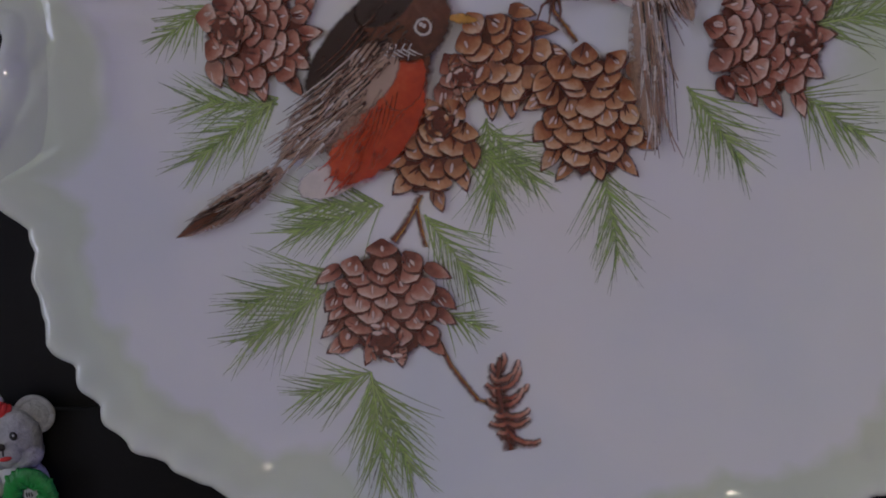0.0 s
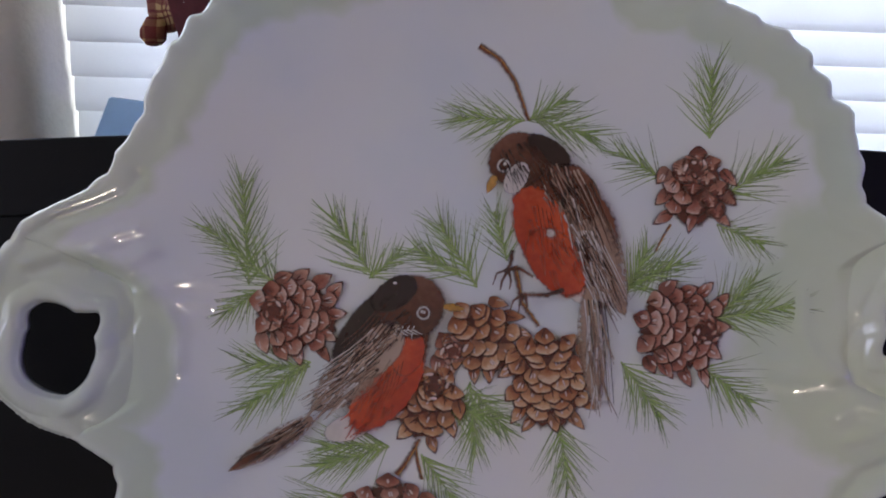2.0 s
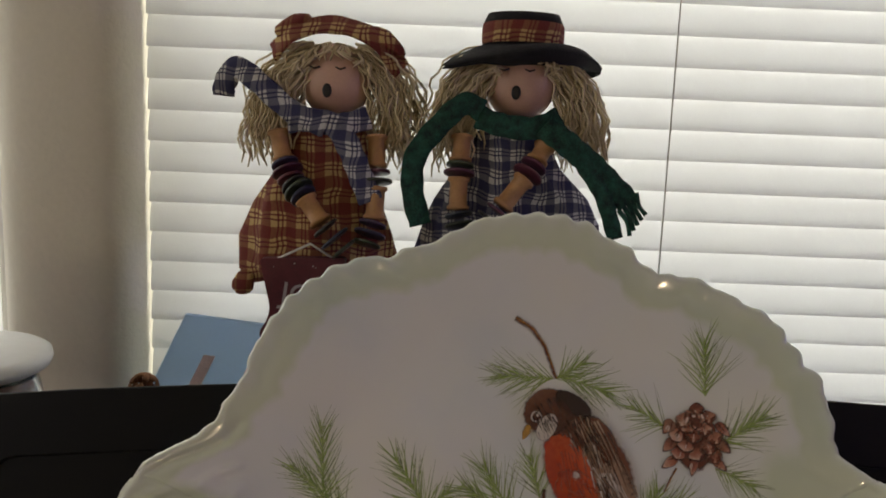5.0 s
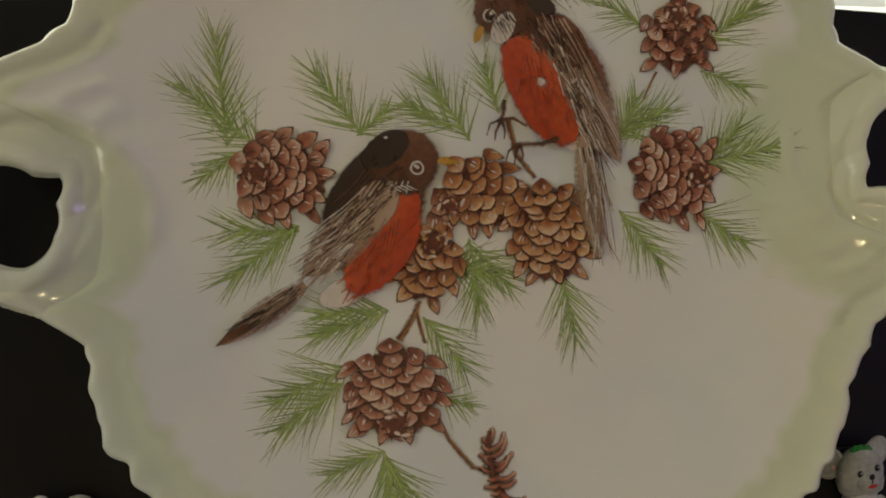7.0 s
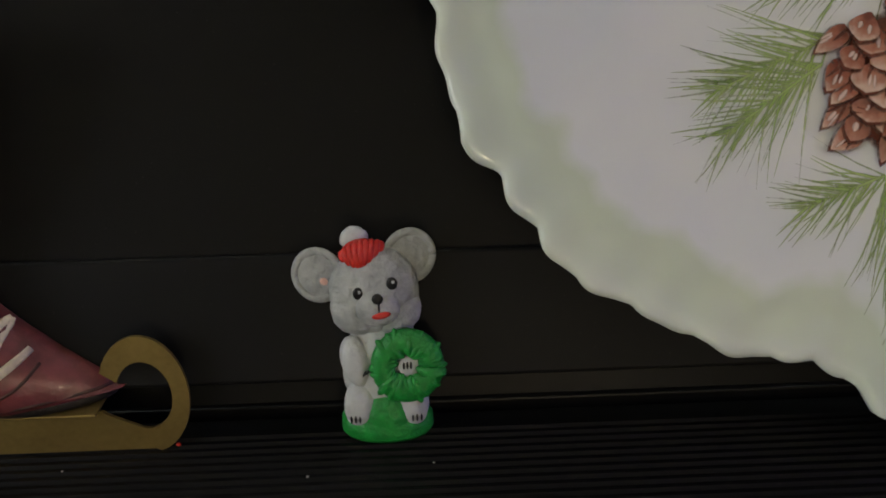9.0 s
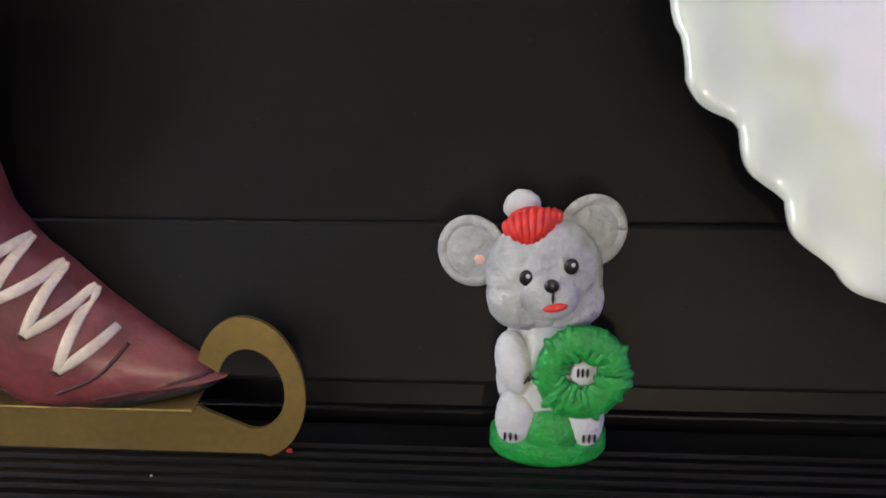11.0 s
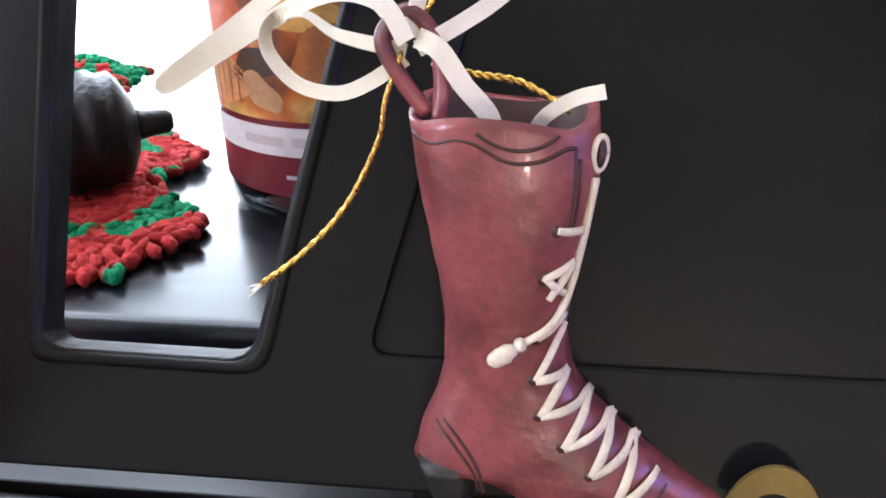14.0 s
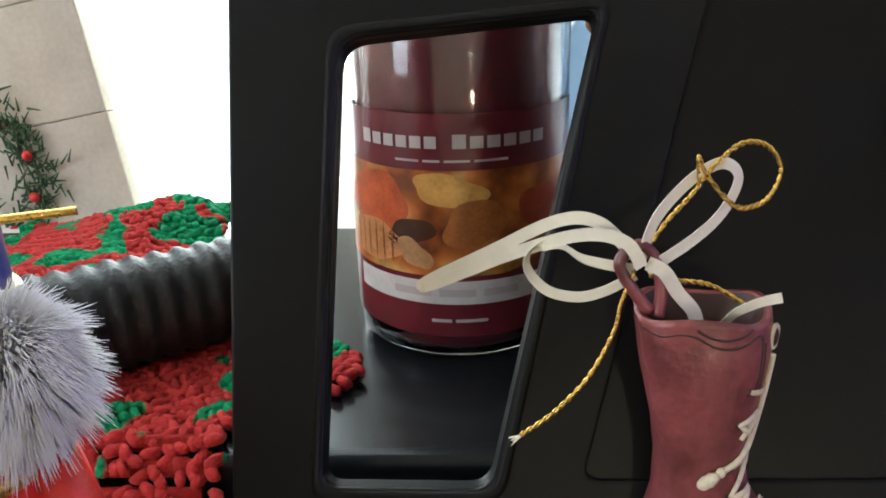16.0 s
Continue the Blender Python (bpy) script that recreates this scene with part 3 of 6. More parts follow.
def plate_handle(sign):
    """Pierced handle: porcelain rolled round a lobed hole, out to the plate's edge and into the dish."""
    bm = bmesh.new()
    lay = bm.verts.layers.float.new("rim")
    n, m = 260, 34
    reach, hole, ends = [], [], []
    for k in range(n):
        q = 2 * math.pi * k / n
        cq, sq = math.cos(q), math.sin(q)
        inner = float(np.interp(math.degrees(q), HOLE_A, HOLE_R)) * 0.001
        most = inner + (0.022 if cq > 0.35 else 0.022 + 0.045 * smooth01((0.35 - cq) / 0.3))
        d = inner
        while d < most:
            d += 0.0005
            x, y = HOLE_AT.x + d * cq, HOLE_AT.y + d * sq
            if math.hypot(x, y) >= rim_radius(math.degrees(math.atan2(y, x))):
                break
        reach.append(d)
        ends.append(1.0 if d >= most else 0.0)
        hole.append(inner)
    # even out the rim of the hole
    for _ in range(5):
        hole = [(hole[k - 1] + 2 * hole[k] + hole[(k + 1) % n]) / 4 for k in range(n)]
    flat = ends
    for _ in range(40):
        ends = [(ends[k - 1] + 2 * ends[k] + ends[(k + 1) % n]) / 4 for k in range(n)]
    ends = [max(a, b) for a, b in zip(flat, ends)]
    front, under = [], []
    for j in range(m + 1):
        row, low = [], []
        for k in range(n):
            q = 2 * math.pi * k / n
            far, inside = reach[k], ends[k]
            f = (j / m) ** 1.25
            rho = hole[k] + (far - hole[k]) * f
            u, w = HOLE_AT.x + rho * math.cos(q), HOLE_AT.y + rho * math.sin(q)
            x, y = MID.x - sign * u, MID.y - sign * w
            e = rho - hole[k]
            z = plate_height_at(x, y) - 0.0008 * smooth01((e - 0.008) / 0.012)
            z += 0.0022 * math.sin(math.pi * min(1, (e + 0.0012) / 0.0095)) - 0.0018 * smooth01(1 - e / 0.0015)
            z += 0.0007 * math.sin(5 * q + 1.0) * math.exp(-((e - 0.004) / 0.005) ** 2)
            z -= 0.0014 * inside * smooth01((f - 0.55) / 0.45)
            lip = far - rho
            z += 0.0011 * (1 - inside) * math.exp(-((lip - 0.004) / 0.003) ** 2) * smooth01((far - hole[k]) / 0.02)
            v = bm.verts.new((x, y, z))
            v[lay] = green_of(x, y)
            row.append(v)
            b = bm.verts.new((x, y, z - (0.0012 if j in (0, m) else 0.0045) - 0.0005 * inside))
            b[lay] = 0.8
            low.append(b)
        front.append(row)
        under.append(low)
    quads(bm, front + under[::-1] + [front[0]])
    return part("handle", bm, PORCELAIN, plate)


plate_handle(1)
plate_handle(-1)

# ---- the painting on the dish: thin glazed shapes in millimetres from the dish's middle ----
MM = 0.001


def on_dish(x, y, z):
    """A painted point x, y in millimetres, z above the glaze."""
    return (x * MM, y * MM, z + body_height(from_mid(x * MM, y * MM)[0]))


def canvas():
    """A mesh whose marks carry a wash (how thick the colour lies) and a tone."""
    bm = bmesh.new()
    bm.verts.layers.float.new("wash")
    bm.verts.layers.float.new("tone")
    return bm


def dab(bm, x, y, z, wash, tone):
    v = bm.verts.new(on_dish(x, y, z))
    v[bm.verts.layers.float["wash"]] = wash
    v[bm.verts.layers.float["tone"]] = tone
    return v


def leaf(bm, x, y, ang, length, width, z, mi=0, blunt=0.5, n=5, rim=0.35, lift=0.0, edge=-0.08):
    """A flat pointed or blunt petal, thin at its rim."""
    ca, sa = math.cos(ang), math.sin(ang)
    rows = [[], [], []]
    for i in range(n + 1):
        f = i / n
        w = width * 0.5 * math.sin(math.pi * (0.06 + 0.94 * f) ** blunt) ** 0.8
        for s, out in zip((1, 0, -1), rows):
            px, py = length * f, s * w
            out.append(dab(bm, x + px * ca - py * sa, y + px * sa + py * ca, z, 1.0 if s == 0 and i < n else rim, f + lift + edge * abs(s)))
    quads(bm, rows, False, mi)


def oval(bm, x, y, a, b, ang, z, mi=0, n=48, ragged=0.0, soft=0.80, peak=1.0):
    """A rounded patch of colour that thins towards its edge."""
    ca, sa = math.cos(ang), math.sin(ang)
    rings = [[], [], []]
    for i in range(n):
        q = 2 * math.pi * i / n
        k = 1 + ragged * random.uniform(-1, 1)
        for out, g, wash in zip(rings, (0.45, soft, 1.04), (peak, peak if peak == 1.0 else 0.55 * peak, 0.0)):
            px, py = a * k * g * math.cos(q), b * k * g * math.sin(q)
            out.append(dab(bm, x + px * ca - py * sa, y + px * sa + py * ca, z, wash, 0.55 + 0.4 * math.sin(q) * g))
    bm.faces.new(rings[0]).material_index = mi
    quads(bm, rings, True, mi)


def stroke(bm, pts, w0, w1, z, mi=0, wash=0.9):
    """A tapering brush stroke."""
    pts = [Vector((p[0], p[1])) for p in pts]
    rows = [[], [], []]
    for i, p in enumerate(pts):
        d = (pts[min(i + 1, len(pts) - 1)] - pts[max(i - 1, 0)]).normalized()
        f = i / (len(pts) - 1)
        w = (w0 + (w1 - w0) * f) * 0.62
        for s, out in zip((1, 0, -1), rows):
            out.append(dab(bm, p.x - s * d.y * w, p.y + s * d.x * w, z, wash * (1 - 0.25 * f) if s == 0 else 0.12, f))
    quads(bm, rows, False, mi)


def fleck(bm, x, y, a, b, ang, way, n, length, width, z, colours):
    """Short brush flecks scattered over a patch."""
    ca, sa = math.cos(radians(ang)), math.sin(radians(ang))
    for i in range(n):
        q, r = random.uniform(0, 2 * math.pi), math.sqrt(random.random())
        px, py = a * r * math.cos(q), b * r * math.sin(q)
        sx, sy = x + px * ca - py * sa, y + px * sa + py * ca
        d = radians(way + random.uniform(-14, 14))
        ln = length * random.uniform(0.6, 1.3)
        bend = random.uniform(-0.12, 0.12)
        pts = [(sx + ln * g * math.cos(d + bend * g), sy + ln * g * math.sin(d + bend * g)) for g in (0, 0.5, 1)]
        stroke(bm, pts, width * random.uniform(0.6, 1.2), width * 0.3, z + 0.000003 * i, random.choice(colours), 0.75)


def sprig(x0, y0, x1, y1):
    """A spray of pine needles along a stem."""
    bm = canvas()
    ang = math.atan2(y1 - y0, x1 - x0)
    ln = math.hypot(x1 - x0, y1 - y0)
    stroke(bm, [(x0, y0), (x0 + (x1 - x0) * 0.5 + 0.4, y0 + (y1 - y0) * 0.5), (x1, y1)], 0.8, 0.3, 0.00022)
    n = int(ln * 1.5) + 9
    for i in range(n):
        f = (i + random.random()) / n
        side = 1 if i % 2 else -1
        spread = side * random.uniform(0.35, 0.85) * (1.1 - 0.55 * f)
        length = random.uniform(0.50, 0.85) * min(30, ln + 4) * (1.05 - 0.5 * f)
        px, py = x0 + (x1 - x0) * f * 0.92, y0 + (y1 - y0) * f * 0.92
        a = ang + spread
        bend = random.uniform(-0.15, 0.15)
        pts = [(px + length * g * math.cos(a + bend * g), py + length * g * math.sin(a + bend * g)) for g in (0, 0.35, 0.7, 1)]
        stroke(bm, pts, random.uniform(0.45, 0.95), 0.12, 0.00024 + 0.000004 * i, 0, random.uniform(0.42, 0.95))
    part("painted_sprig", bm, NEEDLE, plate, smooth=False)


SPRIGS_A = [(-96.9, 15.5, -100.8, 58.8), (-83.1, 13.3, -114.0, 38.0), (-93.0, 13.4, -106.8, 3.4), (-48.5, 19.4, -66.2, 44.6), (-50.5, 19.4, -37.7, 29.9), (-8.3, 17.1, -24.5, 42.9), (-14.6, 21.4, -33.4, 32.1), (3.0, 27.8, -2.7, 47.4), (49.7, 16.7, 57.7, 34.6), (49.9, 19.0, 71.6, 30.1), (82.0, 7.5, 113.9, 14.1), (81.8, 5.3, 99.9, 23.3)]
SPRIGS_B = [(78.4, -10.3, 99.0, -24.2), (48.2, -9.7, 65.3, -32.1), (24.4, -32.9, 29.6, -60.8), (-9.9, -19.2, -6.9, -48.6), (-7.9, -23.4, 5.4, -38.6), (-71.9, -15.5, -99.4, -14.9), (-71.8, -13.5, -97.8, -32.9), (-40.3, -45.2, -68.9, -54.1), (-42.3, -44.1, -66.7, -46.1), (-28.0, -47.8, -12.0, -69.1), (-55.2, -64.8, -83.3, -77.2), (-57.4, -70.7, -81.6, -87.1)]
SPRIGS_C = [(-22.8, -76.7, -10.4, -81.5), (8.4, 82.7, -20.7, 83.4), (9.7, 82.7, 24.9, 91.7), (10.9, 84.0, 36.9, 76.9), (79.5, 77.5, 78.5, 104.5), (61.7, 62.1, 44.3, 72.0), (84.7, 54.7, 107.0, 70.1), (84.0, 44.6, 102.0, 37.0), (67.6, 29.8, 54.3, 20.2), (-43.5, -95.1, -38.1, -129.0), (-43.5, -95.1, -64.0, -102.3), (-43.6, -96.8, -30.1, -124.5), (-20, -28, 2, -34)]
for s in SPRIGS_A + SPRIGS_B + SPRIGS_C:
    sprig(*s)


def painted_cone(x, y, length, width, ang, scales, eye=None):
    """A pinecone: dark ground, rows of broad overlapping scales with pale tips, spiky at the outline, a dark whorl at its end."""
    bm = canvas()
    ca, sa = math.cos(ang), math.sin(ang)
    at = lambda u, v: (x + u * ca - v * sa, y + u * sa + v * ca)
    oval(bm, x, y, length * 0.45, width * 0.44, ang, 0.00040, 0, 40, 0.06, 0.86)
    rows = max(4, int(length / 3.9))
    total = rows * 12
    k = 0
    for i in range(rows):
        u = length * (0.46 - 0.80 * i / (rows - 1))
        half = width * 0.46 * math.sqrt(max(0.08, 1 - (2 * u / length * 0.93) ** 2))
        n = max(2, int(2 * half / 6.4))
        for j in range(n + 1):
            v = half * (2 * (j + 0.5 * (i % 2)) / n - 1)
            if abs(v) > half * (1.1 if i else 0.6):
                continue
            v += random.uniform(-0.8, 0.8)
            out = min(1.0, abs(v) / half)
            last = 1.0 if i == rows - 1 else out ** 3
            fan = math.pi - 0.85 * v / half + random.uniform(-0.25, 0.25)
            p = at(u + 2.4 + random.uniform(-0.8, 0.8), v * 0.90)
            size = random.uniform(5.4, 7.4) + 1.6 * last
            w = random.uniform(7.0, 10.0) * (1 - 0.40 * last)
            blunt = random.uniform(1.15, 1.7) if last < 0.5 else random.uniform(0.60, 0.85)
            z = 0.00046 + 0.000010 * (total - k)
            lift = random.uniform(-0.40, 0.10) - 0.12 * out
            leaf(bm, p[0], p[1], ang + fan, size + 0.9, w + 0.5, z, 0, blunt, 7, 0.35)
            leaf(bm, p[0], p[1], ang + fan, size * 0.98, w * 0.96, z + 0.000003, 1, blunt, 7, 0.60, lift, 0.16)
            # worn pale streaks and dark creases along the scale
            for c in range(random.choice((0, 1, 1, 2, 2))):
                side = random.uniform(-0.4, 0.4)
                d = ang + fan + side
                tx, ty = p[0] + size * 0.40 * math.cos(d), p[1] + size * 0.40 * math.sin(d)
                leaf(bm, tx, ty, d - side * 0.5, size * random.uniform(0.25, 0.5), random.uniform(0.8, 1.8), z + 0.000005, 2, 0.9, 5, 0.0)
            for c in range(random.choice((0, 1, 1, 2))):
                d = ang + fan + random.uniform(-0.45, 0.45)
                leaf(bm, p[0], p[1], d, size * random.uniform(0.5, 0.85), 1.1, z + 0.000006, 0, 0.7, 5, 0.0)
            k += 1
    if eye:
        p = at(eye[0], eye[1])
        oval(bm, p[0], p[1], eye[2] * 0.46, eye[2] * 0.42, 0, 0.00182, 0, 22, 0.18, 0.7)
        # two curled rounds of short scales about a dark heart
        for rnd, (dist, ln) in enumerate(((0.42, 3.4), (0.24, 2.6))):
            for i in range(7 - 2 * rnd):
                q = 2 * math.pi * (i + 0.5 * rnd + random.uniform(-0.3, 0.3)) / (7 - 2 * rnd)
                sx, sy = p[0] + eye[2] * dist * math.cos(q), p[1] + eye[2] * dist * math.sin(q)
                d = q + math.pi / 2 + random.uniform(-0.5, 0.3)
                leaf(bm, sx, sy, d, ln * random.uniform(0.8, 1.3), 2.0, 0.00184 + 0.000004 * (i + 8 * rnd), 1 if random.random() < 0.75 else 2, 0.9, 5, 0.1, random.uniform(-0.45, 0.2))
        oval(bm, p[0], p[1], eye[2] * 0.22, eye[2] * 0.16, 0, 0.0019, 0, 14, 0.3)
    part("painted_pinecone", bm, [CONE_DARK, scales, TIP], plate, smooth=False)


painted_cone(-77.3, 4.5, 36, 29, math.pi - 0.25, CONE, (9, 1, 12))
painted_cone(-4.9, -2.3, 33, 26, math.pi * 0.72, CONE_TAN)
painted_cone(-16.8, -7.5, 13, 13, 2.2, CONE, (0, 0, 9))
painted_cone(20.7, -18.5, 40, 31, math.pi * 0.53, CONE_TAN)
painted_cone(71.0, 3.2, 36, 34, math.pi * 0.93, CONE, (-9, -2, 11))
painted_cone(74.9, 57.7, 31, 25, math.pi * 0.5, CONE, (8, 0, 9))
painted_cone(-26.5, -29.0, 31, 23, 1.0, CONE_TAN, (8, 2, 11))
painted_cone(-39.3, -74.8, 37, 34, math.pi * 0.52, CONE, (-11, 1, 11))
bm = canvas()
for i in range(8):
    f = i / 7
    sx, sy = -6.0 + 3.5 * f, -95 - 17 * f
    for side, ln in ((1, random.uniform(6.0, 10.0)), (-1, random.uniform(3.0, 5.5))):
        a0 = (0.45 - 1.2 * f if side > 0 else 3.1 + 0.9 * f) + random.uniform(-0.3, 0.3)
        pts = [(sx + ln * g * math.cos(a0 + side * 0.8 * g), sy + ln * g * math.sin(a0 + side * 0.8 * g)) for g in (0, 0.3, 0.6, 0.85, 1.0)]
        stroke(bm, pts, 3.4, 2.0, 0.00046 + 0.00001 * i, 0)
        stroke(bm, [(p[0] + 0.3, p[1] + 0.4) for p in pts], 2.0, 1.3, 0.00050 + 0.00001 * i, 1)
stroke(bm, [(-5, -90), (-5.5, -98), (-3.5, -108), (-1.5, -117)], 2.0, 4.5, 0.00045, 0)
part("painted_pinecone", bm, [CONE_DARK, CONE], plate, "small painted larch cone", smooth=False)
for pts, w0, w1 in (([(-24.2, -83.8), (-19.5, -93), (-11.4, -102.9), (-5, -104)], 1.6, 2.2), ([(-10.3, 110.9), (-2, 106), (4, 98), (9.7, 82.7)], 2.8, 2.0), ([(-30.5, -45), (-29, -52), (-27.5, -57.5)], 1.4, 1.8), ([(-37, -56), (-33, -50), (-29, -42)], 3.0, 2.0), ([(66, 44), (63.5, 40), (60, 33)], 1.1, 0.7), ([(6, 26), (7.5, 20), (9, 12), (16, 3)], 2.6, 2.2)):
    bm = canvas()
    stroke(bm, pts, w0, w1, 0.00042)
    for k in range(len(pts) - 1):
        stroke(bm, [(pts[k][0] + 0.4, pts[k][1]), (pts[k + 1][0] + 0.5, pts[k + 1][1])], 0.5, 0.4, 0.00047, 1)
    part("painted_twig", bm, [TWIG, OCHRE], plate, smooth=False)

PAINTS = [BROWN, DARK, RED, TAUPE, CREAM, OCHRE]


def painted_bird(name_label, shapes, strokes, flecks, marks):
    """Plain painted shapes: ovals and petals laid over one another, with feather strokes."""
    bm = canvas()
    z = 0.0020
    for kind, mi, *v in shapes:
        z += 0.00003
        if kind == "o":
            oval(bm, v[0], v[1], v[2], v[3], radians(v[4]), z, mi, 60, 0.025, 0.86 if min(v[2], v[3]) > 3 else 0.7)
        else:
            leaf(bm, v[0], v[1], radians(v[2]), v[3], v[4], z, mi, v[5], 14, 0.3)
    for mi, x0, y0, x1, y1, dx, dy, n, w in strokes:
        for i in range(n):
            f = i / max(1, n - 1)
            z += 0.000004
            sx, sy = x0 + dx * f, y0 + dy * f
            ex, ey = x1 + dx * f * 1.15, y1 + dy * f * 1.15
            stroke(bm, [(sx, sy), ((sx + ex) / 2 + 0.6, (sy + ey) / 2 - 0.5), (ex, ey)], w, w * 0.4, z, mi)
    for f in flecks:
        z += 0.00008
        fleck(bm, *f[:9], z, f[9])
    for kind, mi, *v in marks:
        z += 0.00004
        if kind == "o":
            oval(bm, v[0], v[1], v[2], v[3], 0, z, mi, 24, 0.03, 0.5)
        elif kind == "h":
            oval(bm, v[0], v[1], v[2], v[3], 0, z, mi, 24, 0.03, 0.6, 0.55)
        else:
            stroke(bm, v[2], v[0], v[1], z, mi, 1.0)
    part("painted_bird", bm, PAINTS, plate, name_label, smooth=False)


painted_bird("painted robin with folded wing facing away", [
    ("l", 3, -70, -35, 214, 37, 9.5, 0.9), ("l", 0, -84, -44, 214, 21, 5, 0.7),
    ("o", 4, -56, -38, 10, 5, 20), ("o", 0, -44, -10, 24, 15, 52), ("o", 2, -42, -23, 20, 10, 52), ("o", 2, -34, -9, 9, 6, 70),
    ("o", 1, -49, 2, 21, 8, 50), ("o", 0, -33.5, 9, 13.5, 12.5, 20), ("o", 1, -40, 14, 10, 6, 35), ("l", 3, -40, -4, 222, 42, 19, 1.05), ("o", 3, -46, -8, 13, 8, 48),
    ("l", 5, -21, 9.5, -6, 8.5, 3.4, 0.8), ("o", 4, -28.7, 6.8, 2.9, 2.9, 0), ("o", 0, -28.7, 6.8, 2.1, 2.1, 0), ("o", 4, -28.5, 7.1, 0.7, 0.7, 0)],
    [(4, -42, -6, -60, -22, -6, 6, 9, 0.7), (1, -44, -9, -63, -25, -6, 6, 8, 0.7), (1, -52, -20, -70, -34, -5, 5, 6, 0.5), (4, -54, -20, -72, -33, -4, 5, 5, 0.5), (0, -40, 2, -52, -12, -7, 5, 7, 0.9), (1, -36, -12, -40, -26, -6, -5, 5, 0.25), (4, -72, -37, -90, -48, -2, 3, 3, 0.6), (1, -73, -38, -97, -53, -1.5, 2, 3, 0.6), (4, -41, -0.5, -38, -2.5, 8, 1, 6, 0.7)],
    [(-47, -9, 12, 7, 48, 225, 60, 6, 1.3, (0, 3, 3, 3)), (-57, -19, 16, 6, 45, 222, 70, 9, 1.2, (4, 3, 3, 0)), (-40, 6, 8, 7, 40, 220, 30, 4, 0.9, (0, 1)), (-80, -42, 12, 3, 35, 214, 26, 12, 0.8, (0, 1, 3)), (-44, -26, 14, 6, 52, 232, 24, 7, 1.6, (2, 2)), (-36, 1, 5, 3, 0, 250, 14, 3, 0.8, (0, 3, 4))],
    [("o", 4, -29.3, 7.4, 0.8, 0.8), ("o", 4, -40, 18, 0.9, 0.6)])
painted_bird("painted robin perched on a twig", [
    ("o", 4, 33, 18, 12, 6, -25), ("l", 3, 35, 20, -86, 49, 11.5, 0.9), ("o", 0, 26, 44, 29, 17, -58), ("o", 2, 19, 36, 24, 11.5, -62), ("o", 2, 22, 28, 15, 10, -50),
    ("o", 0, 6, 67, 12, 11, 20), ("o", 1, 18, 71, 10, 4.5, -32), ("o", 4, 5.5, 60, 7, 4.2, 60), ("l", 3, 28, 55, -66, 52, 18, 0.95), ("o", 0, 29, 55, 12, 8, -60),
    ("l", 5, -2.6, 60.5, -115, 7.5, 4.2, 0.7), ("o", 4, 0.5, 64.6, 2.9, 2.9, 0), ("o", 0, 0.5, 64.6, 2.0, 2.0, 0), ("o", 4, 0.7, 65, 0.6, 0.6, 0)],
    [(4, 30, 40, 44, 12, 6, 2, 8, 0.6), (1, 29, 38, 43, 10, 6, 2, 7, 0.6), (3, 20, 62, 30, 40, 9, 2, 7, 1.0), (0, 24, 56, 34, 30, 10, 3, 6, 1.1), (0, 8, 74, 16, 62, 6, -3, 5, 1.0), (1, 14, 50, 17, 30, 5, -3, 4, 0.25), (4, 33, 14, 37, -24, 6, 0, 5, 0.7), (1, 34.5, 14, 38.5, -26, 6, 0, 4, 0.6), (1, 3, 62, 6, 56, 5, 3, 5, 0.5),],
    [(22, 58, 10, 8, -60, -66, 50, 6, 1.1, (0, 1, 3, 0)), (31, 42, 13, 5, -62, -66, 60, 7, 1.2, (3, 3, 4, 0)), (37, 24, 12, 5, -66, -66, 50, 11, 1.1, (4, 3, 3, 0)), (38, -4, 17, 3.6, -86, -86, 40, 14, 1.2, (4, 3, 3)), (6, 68, 8, 7, 20, -60, 30, 4, 0.9, (0, 1, 0)), (20, 36, 16, 7, -62, -64, 26, 8, 1.8, (2, 2)), (5, 60, 5, 3, 60, -70, 16, 3, 0.5, (1, 4))],
    [("h", 4, 19.1, 38.9, 2.6, 2.6), ("o", 4, 0.9, 65.2, 0.8, 0.8),
     ("s", 0, 2.2, 1.6, [(4.8, 32), (4.1, 26.4), (2.6, 24)]), ("s", 0, 1.6, 1.4, [(3, 24.5), (8, 25), (13, 22)]), ("s", 0, 1.5, 0.6, [(3, 24.5), (-1.0, 23), (-2.5, 18.5)]), ("s", 0, 1.5, 0.6, [(3, 24), (1, 20), (0.5, 16.5)]), ("s", 0, 1.5, 0.6, [(3.5, 24), (4.5, 20), (4, 17)]),
     ("s", 0, 2.0, 2.2, [(25, 17.5), (18.5, 15.2), (9.3, 15)]), ("s", 0, 1.5, 0.5, [(9.3, 15.4), (5.5, 12.5), (4.3, 8.5)]), ("s", 0, 1.5, 0.5, [(9.3, 15), (8, 11), (7.6, 7.5)]), ("s", 0, 1.5, 0.5, [(10, 15), (11, 11), (10.4, 8)]), ("s", 1, 0.7, 0.5, [(24, 17.6), (20, 16), (16, 15.2)])])


# ---- ice-skate boot ornament ----
BURGUNDY = plain("burgundy_painted_resin", (0.225, 0.056, 0.058), 0.33, var=0.38, scale=45, fine=500, bump=0.00022, coat=0.08)
_nt = BURGUNDY.node_tree
_g = _nt.nodes["Principled BSDF"].inputs["Base Color"]
_c = _g.links[0].from_socket
